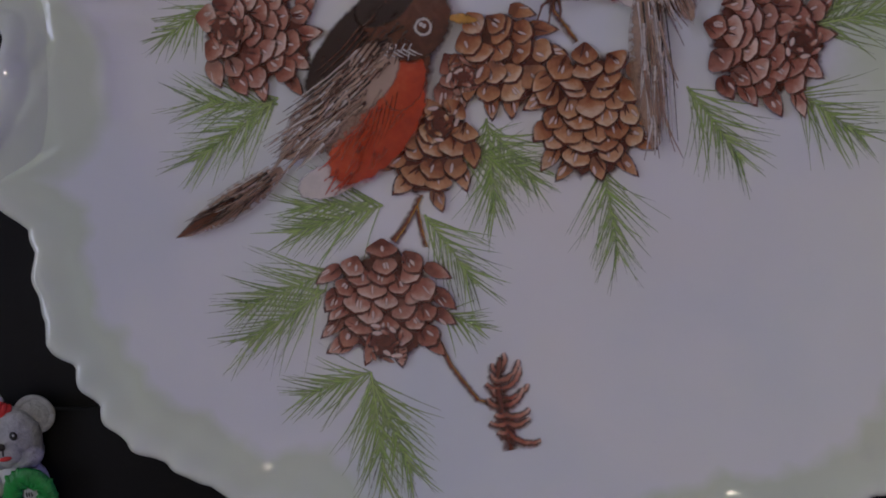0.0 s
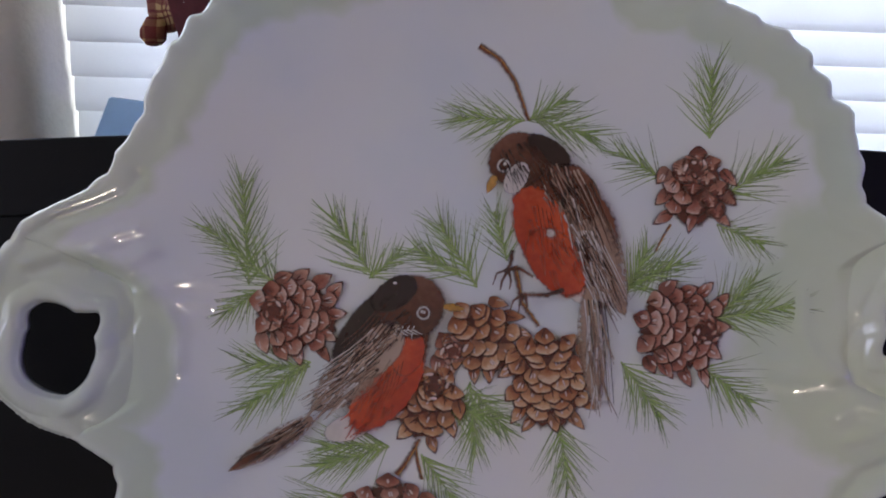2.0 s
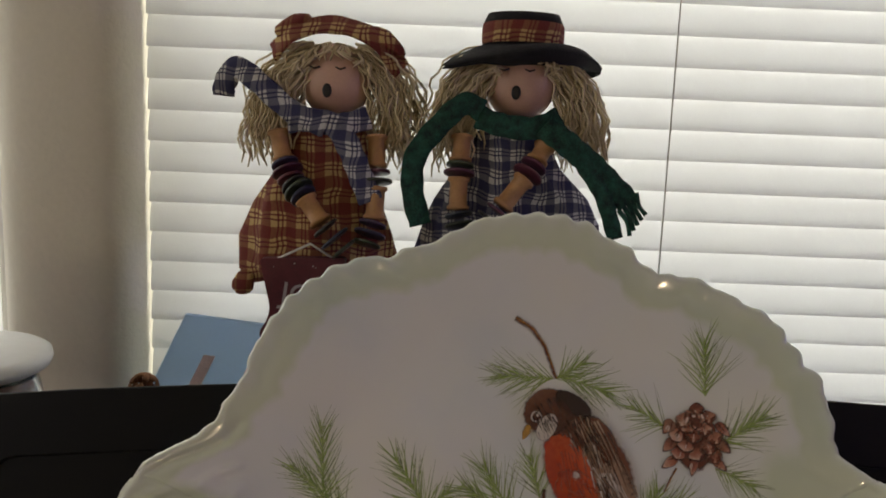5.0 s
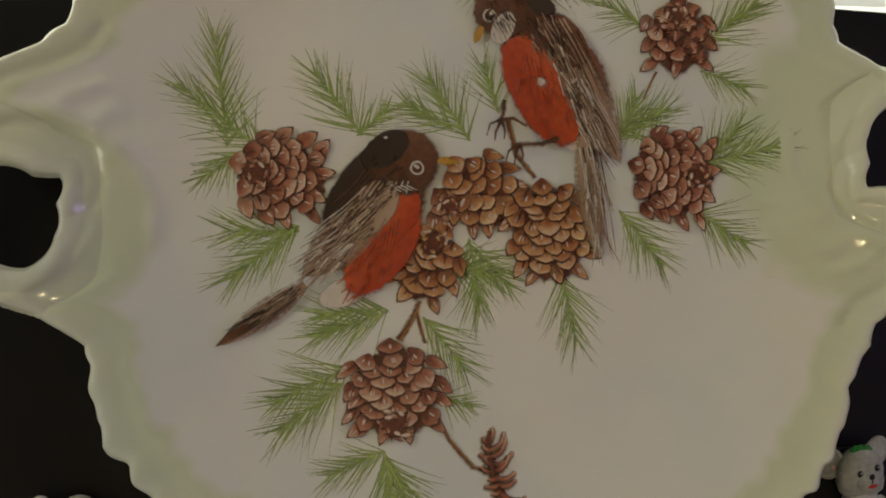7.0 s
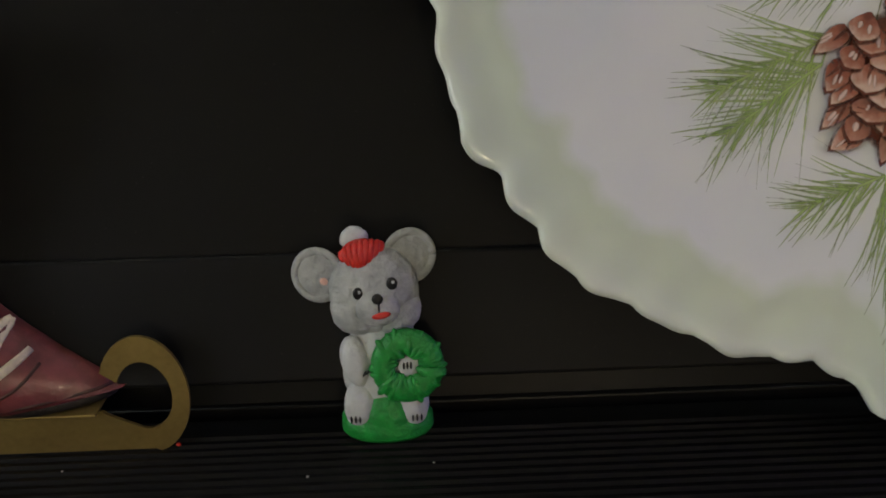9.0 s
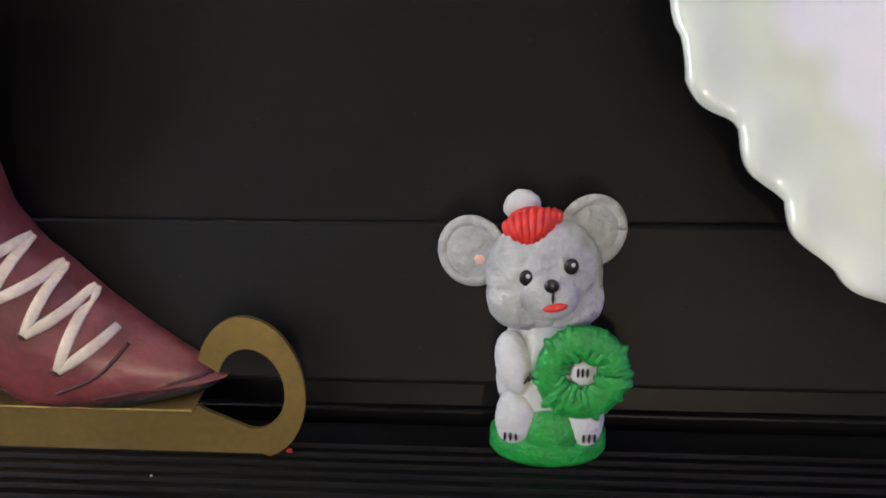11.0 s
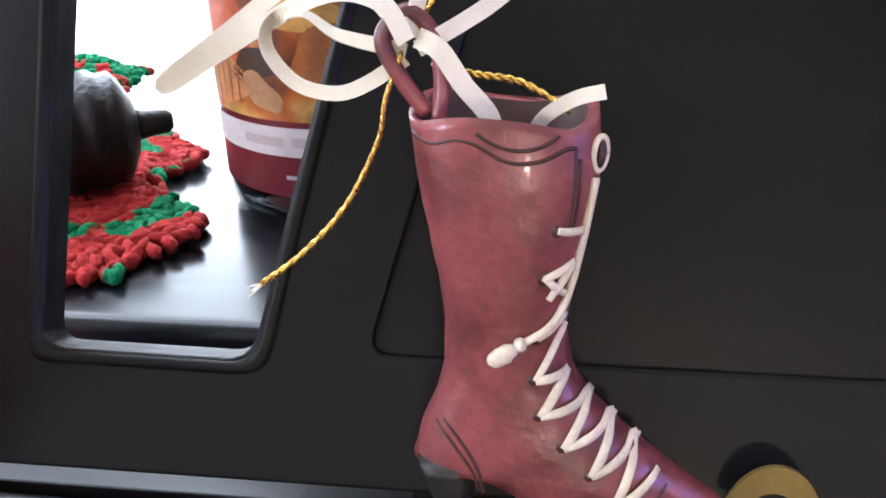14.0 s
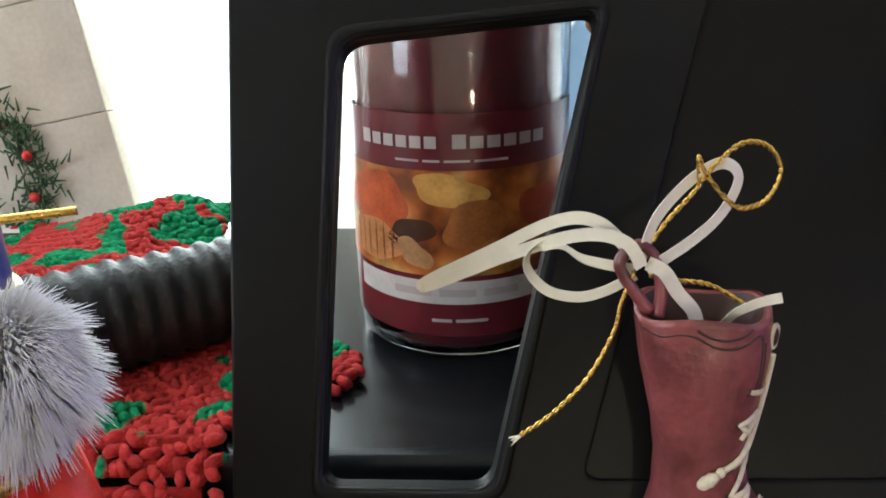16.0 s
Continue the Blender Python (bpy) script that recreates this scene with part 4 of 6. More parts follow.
# dark antiquing rubbed into the paint in patches and flecks
_nt.links.new(mix(_nt, ramp(_nt, noise_of(_nt, 75, 6), [(0.50, (0, 0, 0)), (0.74, (0.85, 0.85, 0.85))]), _c, (0.075, 0.017, 0.016)), _g)
_at = _nt.nodes.new("ShaderNodeAttribute")
_at.attribute_name = "wear"
_c = _g.links[0].from_socket
_f = calc(_nt, "MULTIPLY", _at.outputs["Fac"], ramp(_nt, noise_of(_nt, 260, 5), [(0.30, (0.15, 0.15, 0.15)), (0.65, (1, 1, 1))]))
_nt.links.new(mix(_nt, calc(_nt, "MULTIPLY", _f, 0.8), _c, (0.055, 0.014, 0.012)), _g)
WORN_AND_SHADE = plain("antiqued_groove_and_shade", (0.05, 0.016, 0.014), 0.5, var=0.3, scale=200)
HEEL = plain("black_painted_heel", (0.018, 0.016, 0.014), 0.45, var=0.5, scale=120, fine=900, bump=0.0003)
LACE = plain("antiqued_cream_lace", (0.66, 0.58, 0.44), 0.55, var=0.25, scale=160, fine=900, bump=0.0002)
BRASS = plain("dull_brass_sheet", (0.36, 0.255, 0.085), 0.38, metal=0.75, var=0.22, scale=60, fine=700, bump=0.00005)
GOLD = plain("gold_thread", (0.62, 0.39, 0.09), 0.28, metal=0.85, var=0.3, scale=900, fine=3000)
RIBBON = plain("cream_satin_ribbon", (0.74, 0.69, 0.57), 0.42, var=0.1, scale=150, fine=2600, bump=0.00012)
BZ = [0.0120, 0.0175, 0.0240, 0.0310, 0.0380, 0.0450, 0.0550, 0.0650, 0.0765, 0.0855, 0.0935, 0.0965]
BB = [-0.2590, -0.2597, -0.2600, -0.2585, -0.2556, -0.2537, -0.2533, -0.2546, -0.2570, -0.2590, -0.2597, -0.2600]
BF = [-0.1918, -0.1958, -0.2060, -0.2150, -0.2225, -0.2275, -0.2297, -0.2282, -0.2262, -0.2250, -0.2254, -0.2258]
BW = [0.0085, 0.0095, 0.0102, 0.0100, 0.0094, 0.0090, 0.0092, 0.0100, 0.0112, 0.0118, 0.0117, 0.0119]


LEFT = [(-0.2352, 0.0475), (-0.2340, 0.0402), (-0.2292, 0.0336), (-0.2236, 0.0277), (-0.2190, 0.0208)]
RIGHT = [(-0.2290, 0.0480), (-0.2240, 0.0418), (-0.2190, 0.0368), (-0.2140, 0.0322), (-0.2098, 0.0262)]
UPPER = [((-0.2325, 0.0778), (-0.2272, 0.0766)), ((-0.2345, 0.0685), (-0.2290, 0.0708)), ((-0.2290, 0.0708), (-0.2335, 0.0640)), ((-0.2352, 0.0560), (-0.2300, 0.0600)), ((-0.2300, 0.0575), (-0.2352, 0.0475)), ((-0.2345, 0.0690), (-0.2300, 0.0640))]


def boot_at(z):
    return [float(np.interp(z, BZ, a)) for a in (BB, BF, BW)]


def boot_mid(z):
    return 0.1915 + 0.12 * z


def boot_sole(x):
    return float(np.interp(x, [-0.262, -0.2445, -0.239, -0.2325, -0.228, -0.222, -0.207, -0.193], [0.0250, 0.0250, 0.0232, 0.0172, 0.0135, 0.0124, 0.0134, 0.0148]))


def boot_skin(x, z, out=0.0):
    """The near side of the boot at x, z."""
    b, f, w = boot_at(z)
    c, h = (b + f) / 2, (f - b) / 2
    k = (1 - min(1.0, abs((x - c) / h)) ** (2 / 0.85)) ** 0.45
    if z <= 0.034:
        k *= 1 - 0.42 * smooth01((x + 0.222) / 0.03)
    return Vector((x, boot_mid(z) - w * k - out, z))


boot = tagged(empty("boot_ornament", (-0.23, 0.19, 0)), "burgundy lace-up skate boot ornament with cream ribbon bow", "ornament")
BOOT_INV = Matrix.Translation((0.23, -0.19, 0))


def boot_part(name, bm, mat, label="", parent=None, smooth=True):
    bmesh.ops.transform(bm, matrix=BOOT_INV, verts=bm.verts)
    return part(name, bm, mat, parent or boot, label, smooth)


bm = bmesh.new()
wear = bm.verts.layers.float.new("wear")
rows = []
for i in range(46):
    z = BZ[0] - 0.0035 + (BZ[-1] - BZ[0] + 0.0035) * i / 45
    b, f, w = boot_at(z)
    if z < BZ[0]:
        w *= 0.93
    c, h = (b + f) / 2, (f - b) / 2
    row = []
    for k in range(48):
        q = 2 * math.pi * k / 48
        x = c + h * math.copysign(abs(math.cos(q)) ** 0.85, math.cos(q))
        taper = 1.0 if z > 0.034 else 1 - 0.42 * smooth01((x + 0.222) / 0.03)
        y = boot_mid(z) + w * taper * math.copysign(abs(math.sin(q)) ** 0.9, math.sin(q))
        d = 0.00025 * noise.noise(Vector((x, y, z)) * 160)
        wave = 0.0012 * math.sin(q * 3 + 0.6) * smooth01((z - 0.088) / 0.008)
        v = bm.verts.new((x + d, y + d, max(z, boot_sole(x)) + wave))
        near = min(math.hypot(x - a, z - b) for a, b in LEFT + RIGHT + [(-0.2352, 0.056), (-0.2345, 0.0685), (-0.232, 0.0778)])
        v[wear] = math.exp(-(near / 0.0045) ** 2) + 0.8 * math.exp(-((z - boot_sole(x)) / 0.0035) ** 2)
        row.append(v)
    rows.append(row)
inner = []
for z, sh in ((0.0960, 0.88), (0.085, 0.80), (0.070, 0.70)):
    b, f, w = boot_at(z)
    inner.append([bm.verts.new(((b + f) / 2 + (v.co.x - (b + f) / 2) * sh, boot_mid(z) + (v.co.y - boot_mid(0.0965)) * sh, z + (v.co.z - 0.0965 if z > 0.09 else 0))) for v in rows[-1]])
quads(bm, rows, True)
bm.faces.new(rows[0])
quads(bm, [rows[-1], inner[0]], True)
# inside faces are coloured dark to stand in for shade in the shaft
quads(bm, inner, True, 1)
bm.faces.new(inner[-1]).material_index = 1
boot_part("boot", bm, [BURGUNDY, WORN_AND_SHADE])

bm = bmesh.new()
rows = []
for z, xa, xb, w in ((0.0262, -0.2588, -0.2452, 0.0088), (0.0240, -0.2584, -0.2456, 0.0087), (0.0195, -0.2566, -0.2466, 0.0082), (0.0150, -0.2550, -0.2473, 0.0076), (0.0122, -0.2541, -0.2477, 0.0073), (0.0108, -0.2538, -0.2478, 0.0072)):
    rows.append([bm.verts.new((x, boot_mid(z) + y * w, z)) for x, y in [((xa + xb) / 2 + (xb - xa) / 2 * math.copysign(abs(math.cos(q)) ** 0.6, math.cos(q)), math.copysign(abs(math.sin(q)) ** 0.6, math.sin(q))) for q in (2 * math.pi * k / 24 for k in range(24))]])
quads(bm, rows, True, 0, True)
boot_part("heel", bm, HEEL, "worn black heel block")
bm = bmesh.new()
rows = []
for z, k in ((0.0108, 0.86), (0.0118, 0.95), (0.0150, 0.90)):
    rows.append([bm.verts.new((-0.2105 + 0.0175 * k * math.cos(q), boot_mid(z) + 0.0066 * k * (1 - 0.40 * math.cos(q)) * math.sin(q), z + 0.0012 * max(0, math.cos(q)))) for q in (2 * math.pi * j / 28 for j in range(28))])
quads(bm, rows, True, 0, True)
boot_part("sole", bm, HEEL, "thin black sole")
# sole welt
bm = bmesh.new()
tube(bm, [boot_skin(x, boot_sole(x) + 0.0009, -0.0006) if x > -0.2455 else Vector((x, boot_mid(0.025) - 0.0093, 0.0252)) for x in [-0.2440 + 0.0012 * k for k in range(42)]], 0.0007, 6)
boot_part("welt", bm, WORN_AND_SHADE, "dark welt line")
for pts in ([(-0.2455, 0.0225), (-0.2470, 0.0270), (-0.2505, 0.0315), (-0.2545, 0.0355)], [(-0.2588, 0.0930), (-0.2550, 0.0922), (-0.2510, 0.0935), (-0.2470, 0.0930), (-0.2430, 0.0908), (-0.2395, 0.0900), (-0.2355, 0.0905), (-0.2320, 0.0920), (-0.2302, 0.0920)], [(-0.2470, 0.0950), (-0.2440, 0.0932), (-0.2400, 0.0922), (-0.2360, 0.0928), (-0.2330, 0.0946)], [(-0.2302, 0.0922), (-0.2300, 0.0900), (-0.2302, 0.083), (-0.2308, 0.0775)], [(-0.2292, 0.0900), (-0.2292, 0.083), (-0.2298, 0.0775)], [(-0.2448, 0.0222), (-0.2458, 0.0275), (-0.2490, 0.0325), (-0.2530, 0.0365)], [(-0.2205, 0.0158), (-0.2130, 0.0188), (-0.2080, 0.0232)]):
    bm = bmesh.new()
    tube(bm, [boot_skin(p.x, p.z, -0.0001) for p in curve_points([(a, 0, b) for a, b in pts], 24)], 0.00040, 6)
    boot_part("stitch_line", bm, WORN_AND_SHADE)

def lace(a, b, w=0.00105):
    bm = bmesh.new()
    pts = [boot_skin(a[0] + (b[0] - a[0]) * i / 8, a[1] + (b[1] - a[1]) * i / 8, 0.0004 + 0.0004 * math.sin(math.pi * i / 8)) for i in range(9)]
    tube(bm, pts, [w * (0.8 + 0.2 * math.sin(math.pi * i / 8)) for i in range(9)], 8, flat=0.30)
    boot_part("lace", bm, LACE)


for l, r in zip(LEFT, RIGHT):
    lace(l, r)
for r, l in zip(RIGHT, LEFT[1:]):
    lace(r, l)
for a, b in UPPER:
    lace(a, b, 0.0008)
for x, z in LEFT + [(-0.2345, 0.0685), (-0.2325, 0.0778), (-0.2352, 0.0560)]:
    bm = bmesh.new()
    blob(bm, boot_skin(x - 0.0004, z - 0.0003, -0.0001), (0.0012, 0.0005, 0.0012), None, 12, 6)
    boot_part("eyelet", bm, WORN_AND_SHADE)
bm = bmesh.new()
tube(bm, [boot_skin(p.x, p.z, 0.0008) for p in curve_points([(-0.2262, 0, 0.0860), (-0.2275, 0, 0.0765), (-0.2296, 0, 0.0650), (-0.2325, 0, 0.0590), (-0.2375, 0, 0.0560)], 20)], 0.0008, 8)
boot_part("lace", bm, LACE)
bm = bmesh.new()
p = boot_skin(-0.2415, 0.0535, 0.0012)
blob(bm, p, (0.0034, 0.0016, 0.0019), Matrix.Rotation(radians(-38), 4, "Y"), 16, 10, 0, 0.2, 700)
blob(bm, boot_skin(-0.2384, 0.0556, 0.001), (0.0013, 0.0012, 0.0015), None, 12, 8)
boot_part("tassel", bm, LACE, "cream moulded tassel")
bm = bmesh.new()
tube(bm, [(-0.2256 + 0.0013 * math.cos(q), boot_mid(0.091) - 0.0045 + 0.0015 * math.cos(q), 0.0898 + 0.0031 * math.sin(q)) for q in (2 * math.pi * k / 20 for k in range(21))], 0.0006, 8)
boot_part("eyelet_ring", bm, LACE)
# no real hole: a dark blob colours in the shade inside the ring
bm = bmesh.new()
blob(bm, (-0.2256, boot_mid(0.091) - 0.0045, 0.0898), (0.0011, 0.0012, 0.0028), None, 12, 8)
boot_part("eyelet", bm, WORN_AND_SHADE, "dark blob standing in for the shaded hole of the ring eyelet")
# pull loop at the back of the rim
bm = bmesh.new()
tube(bm, curve_points([(-0.2565, 0.2015, 0.0955), (-0.2615, 0.2020, 0.1020), (-0.2645, 0.2030, 0.1085), (-0.2600, 0.2035, 0.1130), (-0.2552, 0.2035, 0.1085), (-0.2538, 0.2020, 0.1010), (-0.2545, 0.2010, 0.0945)], 30), 0.0016, 10, flat=1.25)
boot_part("pull_loop", bm, BURGUNDY)

# brass blade: one cut sheet with a curled front, and a foot plate
bm = bmesh.new()
edge = [(-0.2722, 0.0002), (-0.1860, 0.0002)]
RC, RZ, RO, RI = -0.1868, 0.0140, 0.0100, 0.0062
for k in range(1, 25):
    q = radians(-88 + 244 * k / 24)
    edge.append((RC + RO * math.cos(q), RZ + 1.47 * RO * math.sin(q)))
for k in range(25):
    q = radians(156 - 271 * k / 24)
    edge.append((RC + RI * math.cos(q), RZ + 1.36 * RI * math.sin(q)))
edge += [(-0.1960, 0.0095), (-0.1968, 0.0103), (-0.2530, 0.0103), (-0.2545, 0.0090), (-0.2580, 0.0055), (-0.2605, 0.0043), (-0.2703, 0.0040)]
outline_slab(bm, edge, [], 0.0009)
o = part("blade", bm, BRASS, boot, "flat brass skate blade with curled front", smooth=False, matrix=BOOT_INV @ Matrix.Translation((0, 0.1875, 0)) @ Matrix.Rotation(radians(90 - 6.8), 4, "X"))
o = part("foot_plate", bevelled_box((-0.2555, 0.1868, 0.0100), (-0.1975, 0.1985, 0.0107), 0.0002, 1), BRASS, boot, smooth=False, matrix=BOOT_INV)

def ribbon(pts, width, name, mat, n=40, roll=0.0, wave=0.0):
    """A flat band with a little thickness along a curve."""
    c = curve_points(pts, n)
    bm = bmesh.new()
    rows = []
    for i, p in enumerate(c):
        d = (c[min(i + 1, n)] - c[max(i - 1, 0)]).normalized()
        a = roll + wave * math.sin(3.1 * i / n * 2)
        side = d.cross(Vector((math.sin(a), -math.cos(a), 0.25))).normalized()
        nrm = side.cross(d).normalized()
        rows.append([bm.verts.new(p + side * width * s / 2 + nrm * t * 0.00012) for s, t in ((-1, -1), (0, -1.4), (1, -1), (1, 1), (0, 0.6), (-1, 1))])
    quads(bm, rows, True, 0, True)
    return boot_part(name, bm, mat, smooth=False)


ribbon([(-0.2597, 0.1995, 0.1085), (-0.2640, 0.2000, 0.1150), (-0.2740, 0.2030, 0.1160), (-0.2900, 0.2110, 0.1085), (-0.3130, 0.2200, 0.0955), (-0.3140, 0.2205, 0.0965), (-0.2960, 0.2140, 0.1080), (-0.2800, 0.2080, 0.1180), (-0.2700, 0.2050, 0.1185), (-0.2610, 0.2040, 0.1100)], 0.0033, "ribbon", RIBBON, 90)
ribbon([(-0.2605, 0.2040, 0.1060), (-0.2727, 0.2050, 0.1085), (-0.2791, 0.2060, 0.1120), (-0.2862, 0.2075, 0.1105), (-0.2873, 0.2080, 0.1050), (-0.2822, 0.2075, 0.0990), (-0.2743, 0.2060, 0.0976), (-0.2676, 0.2040, 0.1002), (-0.2605, 0.2025, 0.1050)], 0.0028, "ribbon", RIBBON, 70, 0.7, 0.6)
ribbon([(-0.2595, 0.2020, 0.1090), (-0.2560, 0.2040, 0.1195), (-0.2475, 0.2070, 0.1285), (-0.2395, 0.2090, 0.1322), (-0.2352, 0.2090, 0.1285), (-0.2384, 0.2075, 0.1205), (-0.2456, 0.2050, 0.1140), (-0.2580, 0.2010, 0.1070)], 0.0030, "ribbon", RIBBON, 70, 0.5)
ribbon([(-0.2580, 0.2010, 0.1090), (-0.2540, 0.2000, 0.1070), (-0.2500, 0.2005, 0.1010), (-0.2455, 0.2010, 0.0955), (-0.2440, 0.2010, 0.0900)], 0.0036, "ribbon", RIBBON, 24)
ribbon([(-0.2375, 0.2010, 0.0920), (-0.2354, 0.1990, 0.0960), (-0.2307, 0.1970, 0.0997), (-0.2256, 0.1965, 0.1012)], 0.0026, "ribbon", RIBBON, 20, 0.3)


def gold_cord(pts, n, r=0.00055):
    """Two twisted strands of gold thread."""
    c = curve_points(pts, n)
    bm = bmesh.new()
    for ph in (0.0, math.pi):
        tube(bm, [p + Vector((0, math.cos(i * 0.9 + ph), math.sin(i * 0.9 + ph))) * r * 0.75 for i, p in enumerate(c)], r * 0.8, 5)
    return boot_part("gold_cord", bm, GOLD)


gold_cord([(-0.2590, 0.2035, 0.1095), (-0.2534, 0.2050, 0.1180), (-0.2473, 0.2060, 0.1250), (-0.2415, 0.2080, 0.1320), (-0.2346, 0.2110, 0.1365), (-0.2279, 0.2125, 0.1355), (-0.2240, 0.2120, 0.1300), (-0.2257, 0.2110, 0.1238), (-0.2297, 0.2100, 0.1207), (-0.2360, 0.2080, 0.1215), (-0.2440, 0.2055, 0.1300), (-0.2468, 0.2045, 0.1350), (-0.2460, 0.2050, 0.1280)], 150)
gold_cord([(-0.2610, 0.2020, 0.1060), (-0.2640, 0.2010, 0.0980), (-0.2656, 0.2000, 0.0904), (-0.2719, 0.1980, 0.0783), (-0.2805, 0.1965, 0.0688), (-0.2895, 0.1960, 0.0618)], 80)
gold_cord([(-0.2560, 0.2060, 0.1035), (-0.2490, 0.2080, 0.1012), (-0.2398, 0.2080, 0.0997), (-0.2310, 0.2060, 0.0950)], 50)
bm = bmesh.new()
for k in range(14):
    a = radians(215 + random.uniform(-22, 22))
    s = Vector((-0.2893, 0.196 + random.uniform(-0.0006, 0.0006), 0.0619))
    tube(bm, [s, s + Vector((math.cos(a), random.uniform(-0.3, 0.3), math.sin(a))) * random.uniform(0.002, 0.0038)], [0.00025, 0.0001], 4)
boot_part("frayed_end", bm, RIBBON)

# ---- mouse figurines ----
GREY = plain("grey_painted_plaster", (0.39, 0.41, 0.40), 0.62, var=0.30, scale=130, fine=520, bump=0.0009)
PALE = plain("white_painted_plaster", (0.53, 0.55, 0.54), 0.6, var=0.12, scale=160, fine=900, bump=0.0003)
SCARLET = plain("red_paint", (0.62, 0.03, 0.022), 0.4, var=0.2, scale=300, fine=900, bump=0.0003)
LEAFGREEN = plain("green_paint", (0.016, 0.26, 0.04), 0.38, var=0.35, scale=300, fine=900, bump=0.0004)
INK = plain("black_paint", (0.012, 0.012, 0.012), 0.3, var=0.2, scale=300)
PINK = plain("pink_paint", (0.70, 0.42, 0.34), 0.55, var=0.1, scale=300)
MOUSE = [GREY, PALE, SCARLET, LEAFGREEN, INK, PINK]


def mouse(at, turn, label, cane):
    bm = bmesh.new()
    # base, seated body, paws and feet
    lathe(bm, [(0.0112, 0.0002), (0.0120, 0.0012), (0.0119, 0.0045), (0.0105, 0.0062)], 32, (0, 0, 0), 3)
    blob(bm, (0.0004, -0.0050, 0.0058), (0.0072, 0.0072, 0.0066), None, 20, 10, 3)
    blob(bm, (0, 0.001, 0.0160), (0.0108, 0.0100, 0.0140), None, 28, 18, 1, 0.05, 260)
    for s in (-1, 1):
        blob(bm, (s * 0.0066, -0.0048, 0.0086), (0.0044, 0.0064, 0.0062), None, 16, 10, 1, 0.05, 300)
        blob(bm, (s * 0.0071, -0.0048, 0.0200), (0.0038, 0.0060, 0.0066), Matrix.Rotation(radians(s * 14), 4, "Y"), 16, 10, 1, 0.05, 300)
        for k in (-1, 0, 1):
            blob(bm, (s * 0.0078 + k * 0.0011, -0.0108, 0.0066), (0.0003, 0.0004, 0.0010), None, 8, 6, 4)
    for k in (-1, 0, 1):
        blob(bm, (-0.0040 + k * 0.0009, -0.0106, 0.0190 + 0.0005 * k), (0.0003, 0.0004, 0.0010), Matrix.Rotation(radians(30), 4, "Y"), 8, 6, 4)
    # head, muzzle and ears with hollow fronts
    hx = -0.0022
    blob(bm, (hx + 0.0004, 0.000, 0.0365), (0.0112, 0.0102, 0.0106), None, 28, 18, 0, 0.05, 330)
    for s in (-1, 1):
        blob(bm, (hx + 0.0006 + s * 0.0044, -0.0008, 0.0322), (0.0070, 0.0084, 0.0062), None, 22, 14, 0, 0.08, 420)
    blob(bm, (hx + 0.0012, -0.0072, 0.0345), (0.0058, 0.0056, 0.0050), None, 18, 12, 0, 0.05, 330)
    for s, ex, ez in ((-1, -0.0136, 0.0396), (1, 0.0094, 0.0436)):
        rot = Matrix.Rotation(radians(s * 16), 4, "Z")
        at_ear = Vector((hx + ex, 0.003, ez))
        blob(bm, at_ear + rot.to_3x3() @ Vector((0, 0.0012, 0)), (0.0066, 0.0019, 0.0064), rot, 24, 12, 0, 0.06, 500)
        tube(bm, [at_ear + rot.to_3x3() @ Vector((0.0060 * math.cos(q), 0.0004, 0.0058 * math.sin(q))) for q in (2 * math.pi * k / 28 for k in range(29))], 0.0010, 10, 0)
        blob(bm, (hx + ex - s * 0.0018, 0.0026, ez - 0.0012), (0.0015, 0.0010, 0.0013), None, 10, 6, 5)
    # painted face: plain dots
    for ex, ez in ((-0.0032, 0.0380), (0.0050, 0.0402)):
        blob(bm, (hx + ex, -0.0094, ez), (0.0014, 0.0009, 0.0015), None, 12, 8, 4)
        blob(bm, (hx + ex + 0.0003, -0.0102, ez + 0.0005), (0.0004, 0.0003, 0.0004), None, 8, 6, 1)
    blob(bm, (hx + 0.0014, -0.0126, 0.0374), (0.0014, 0.0010, 0.0013), None, 12, 8, 4)
    blob(bm, (hx + 0.0017, -0.0127, 0.0354), (0.0003, 0.0005, 0.0013), None, 8, 6, 4)
    blob(bm, (hx + 0.0022, -0.0126, 0.0334), (0.0024, 0.0010, 0.0008), Matrix.Rotation(radians(-10), 4, "Y"), 12, 6, 2)
    if cane:
        # green holly on the head, striped cane in the paws
        for k in range(5):
            a = -1.2 + 0.6 * k
            blob(bm, (hx + 0.0045 * math.sin(a), -0.001, 0.0440 + 0.0022 * math.cos(a)), (0.0034, 0.0022, 0.0016), Matrix.Rotation(a, 4, "Y"), 12, 8, 3, 0.25, 500)
        cp = curve_points([(-0.0045, -0.0105, 0.0100), (-0.0062, -0.0112, 0.0180), (-0.0085, -0.0112, 0.0250), (-0.0120, -0.0105, 0.0255), (-0.0125, -0.0100, 0.0215)], 20)
        for k in range(20):
            tube(bm, [cp[k], cp[k + 1]], 0.0016, 8, 2 if k % 4 < 2 else 1)
    else:
        # ribbed red cap with a white pompom, green wreath held in front
        for k in range(9):
            u = (k - 4) / 4.0
            rise = math.sqrt(1 - 0.75 * u * u)
            blob(bm, (-0.0044 + 0.0044 * u, -0.0052 * rise + 0.001, 0.0460 + 0.0010 * u), (0.0012, 0.0042 * rise, 0.0034 * rise), Matrix.Rotation(0.45 * u, 4, "Y"), 10, 10, 2)
        blob(bm, (-0.0044, 0.000, 0.0458), (0.0048, 0.0046, 0.0030), None, 16, 10, 2)
        blob(bm, (-0.0062, 0.0030, 0.0482), (0.0036, 0.0030, 0.0030), None, 14, 10, 1, 0.1, 600)
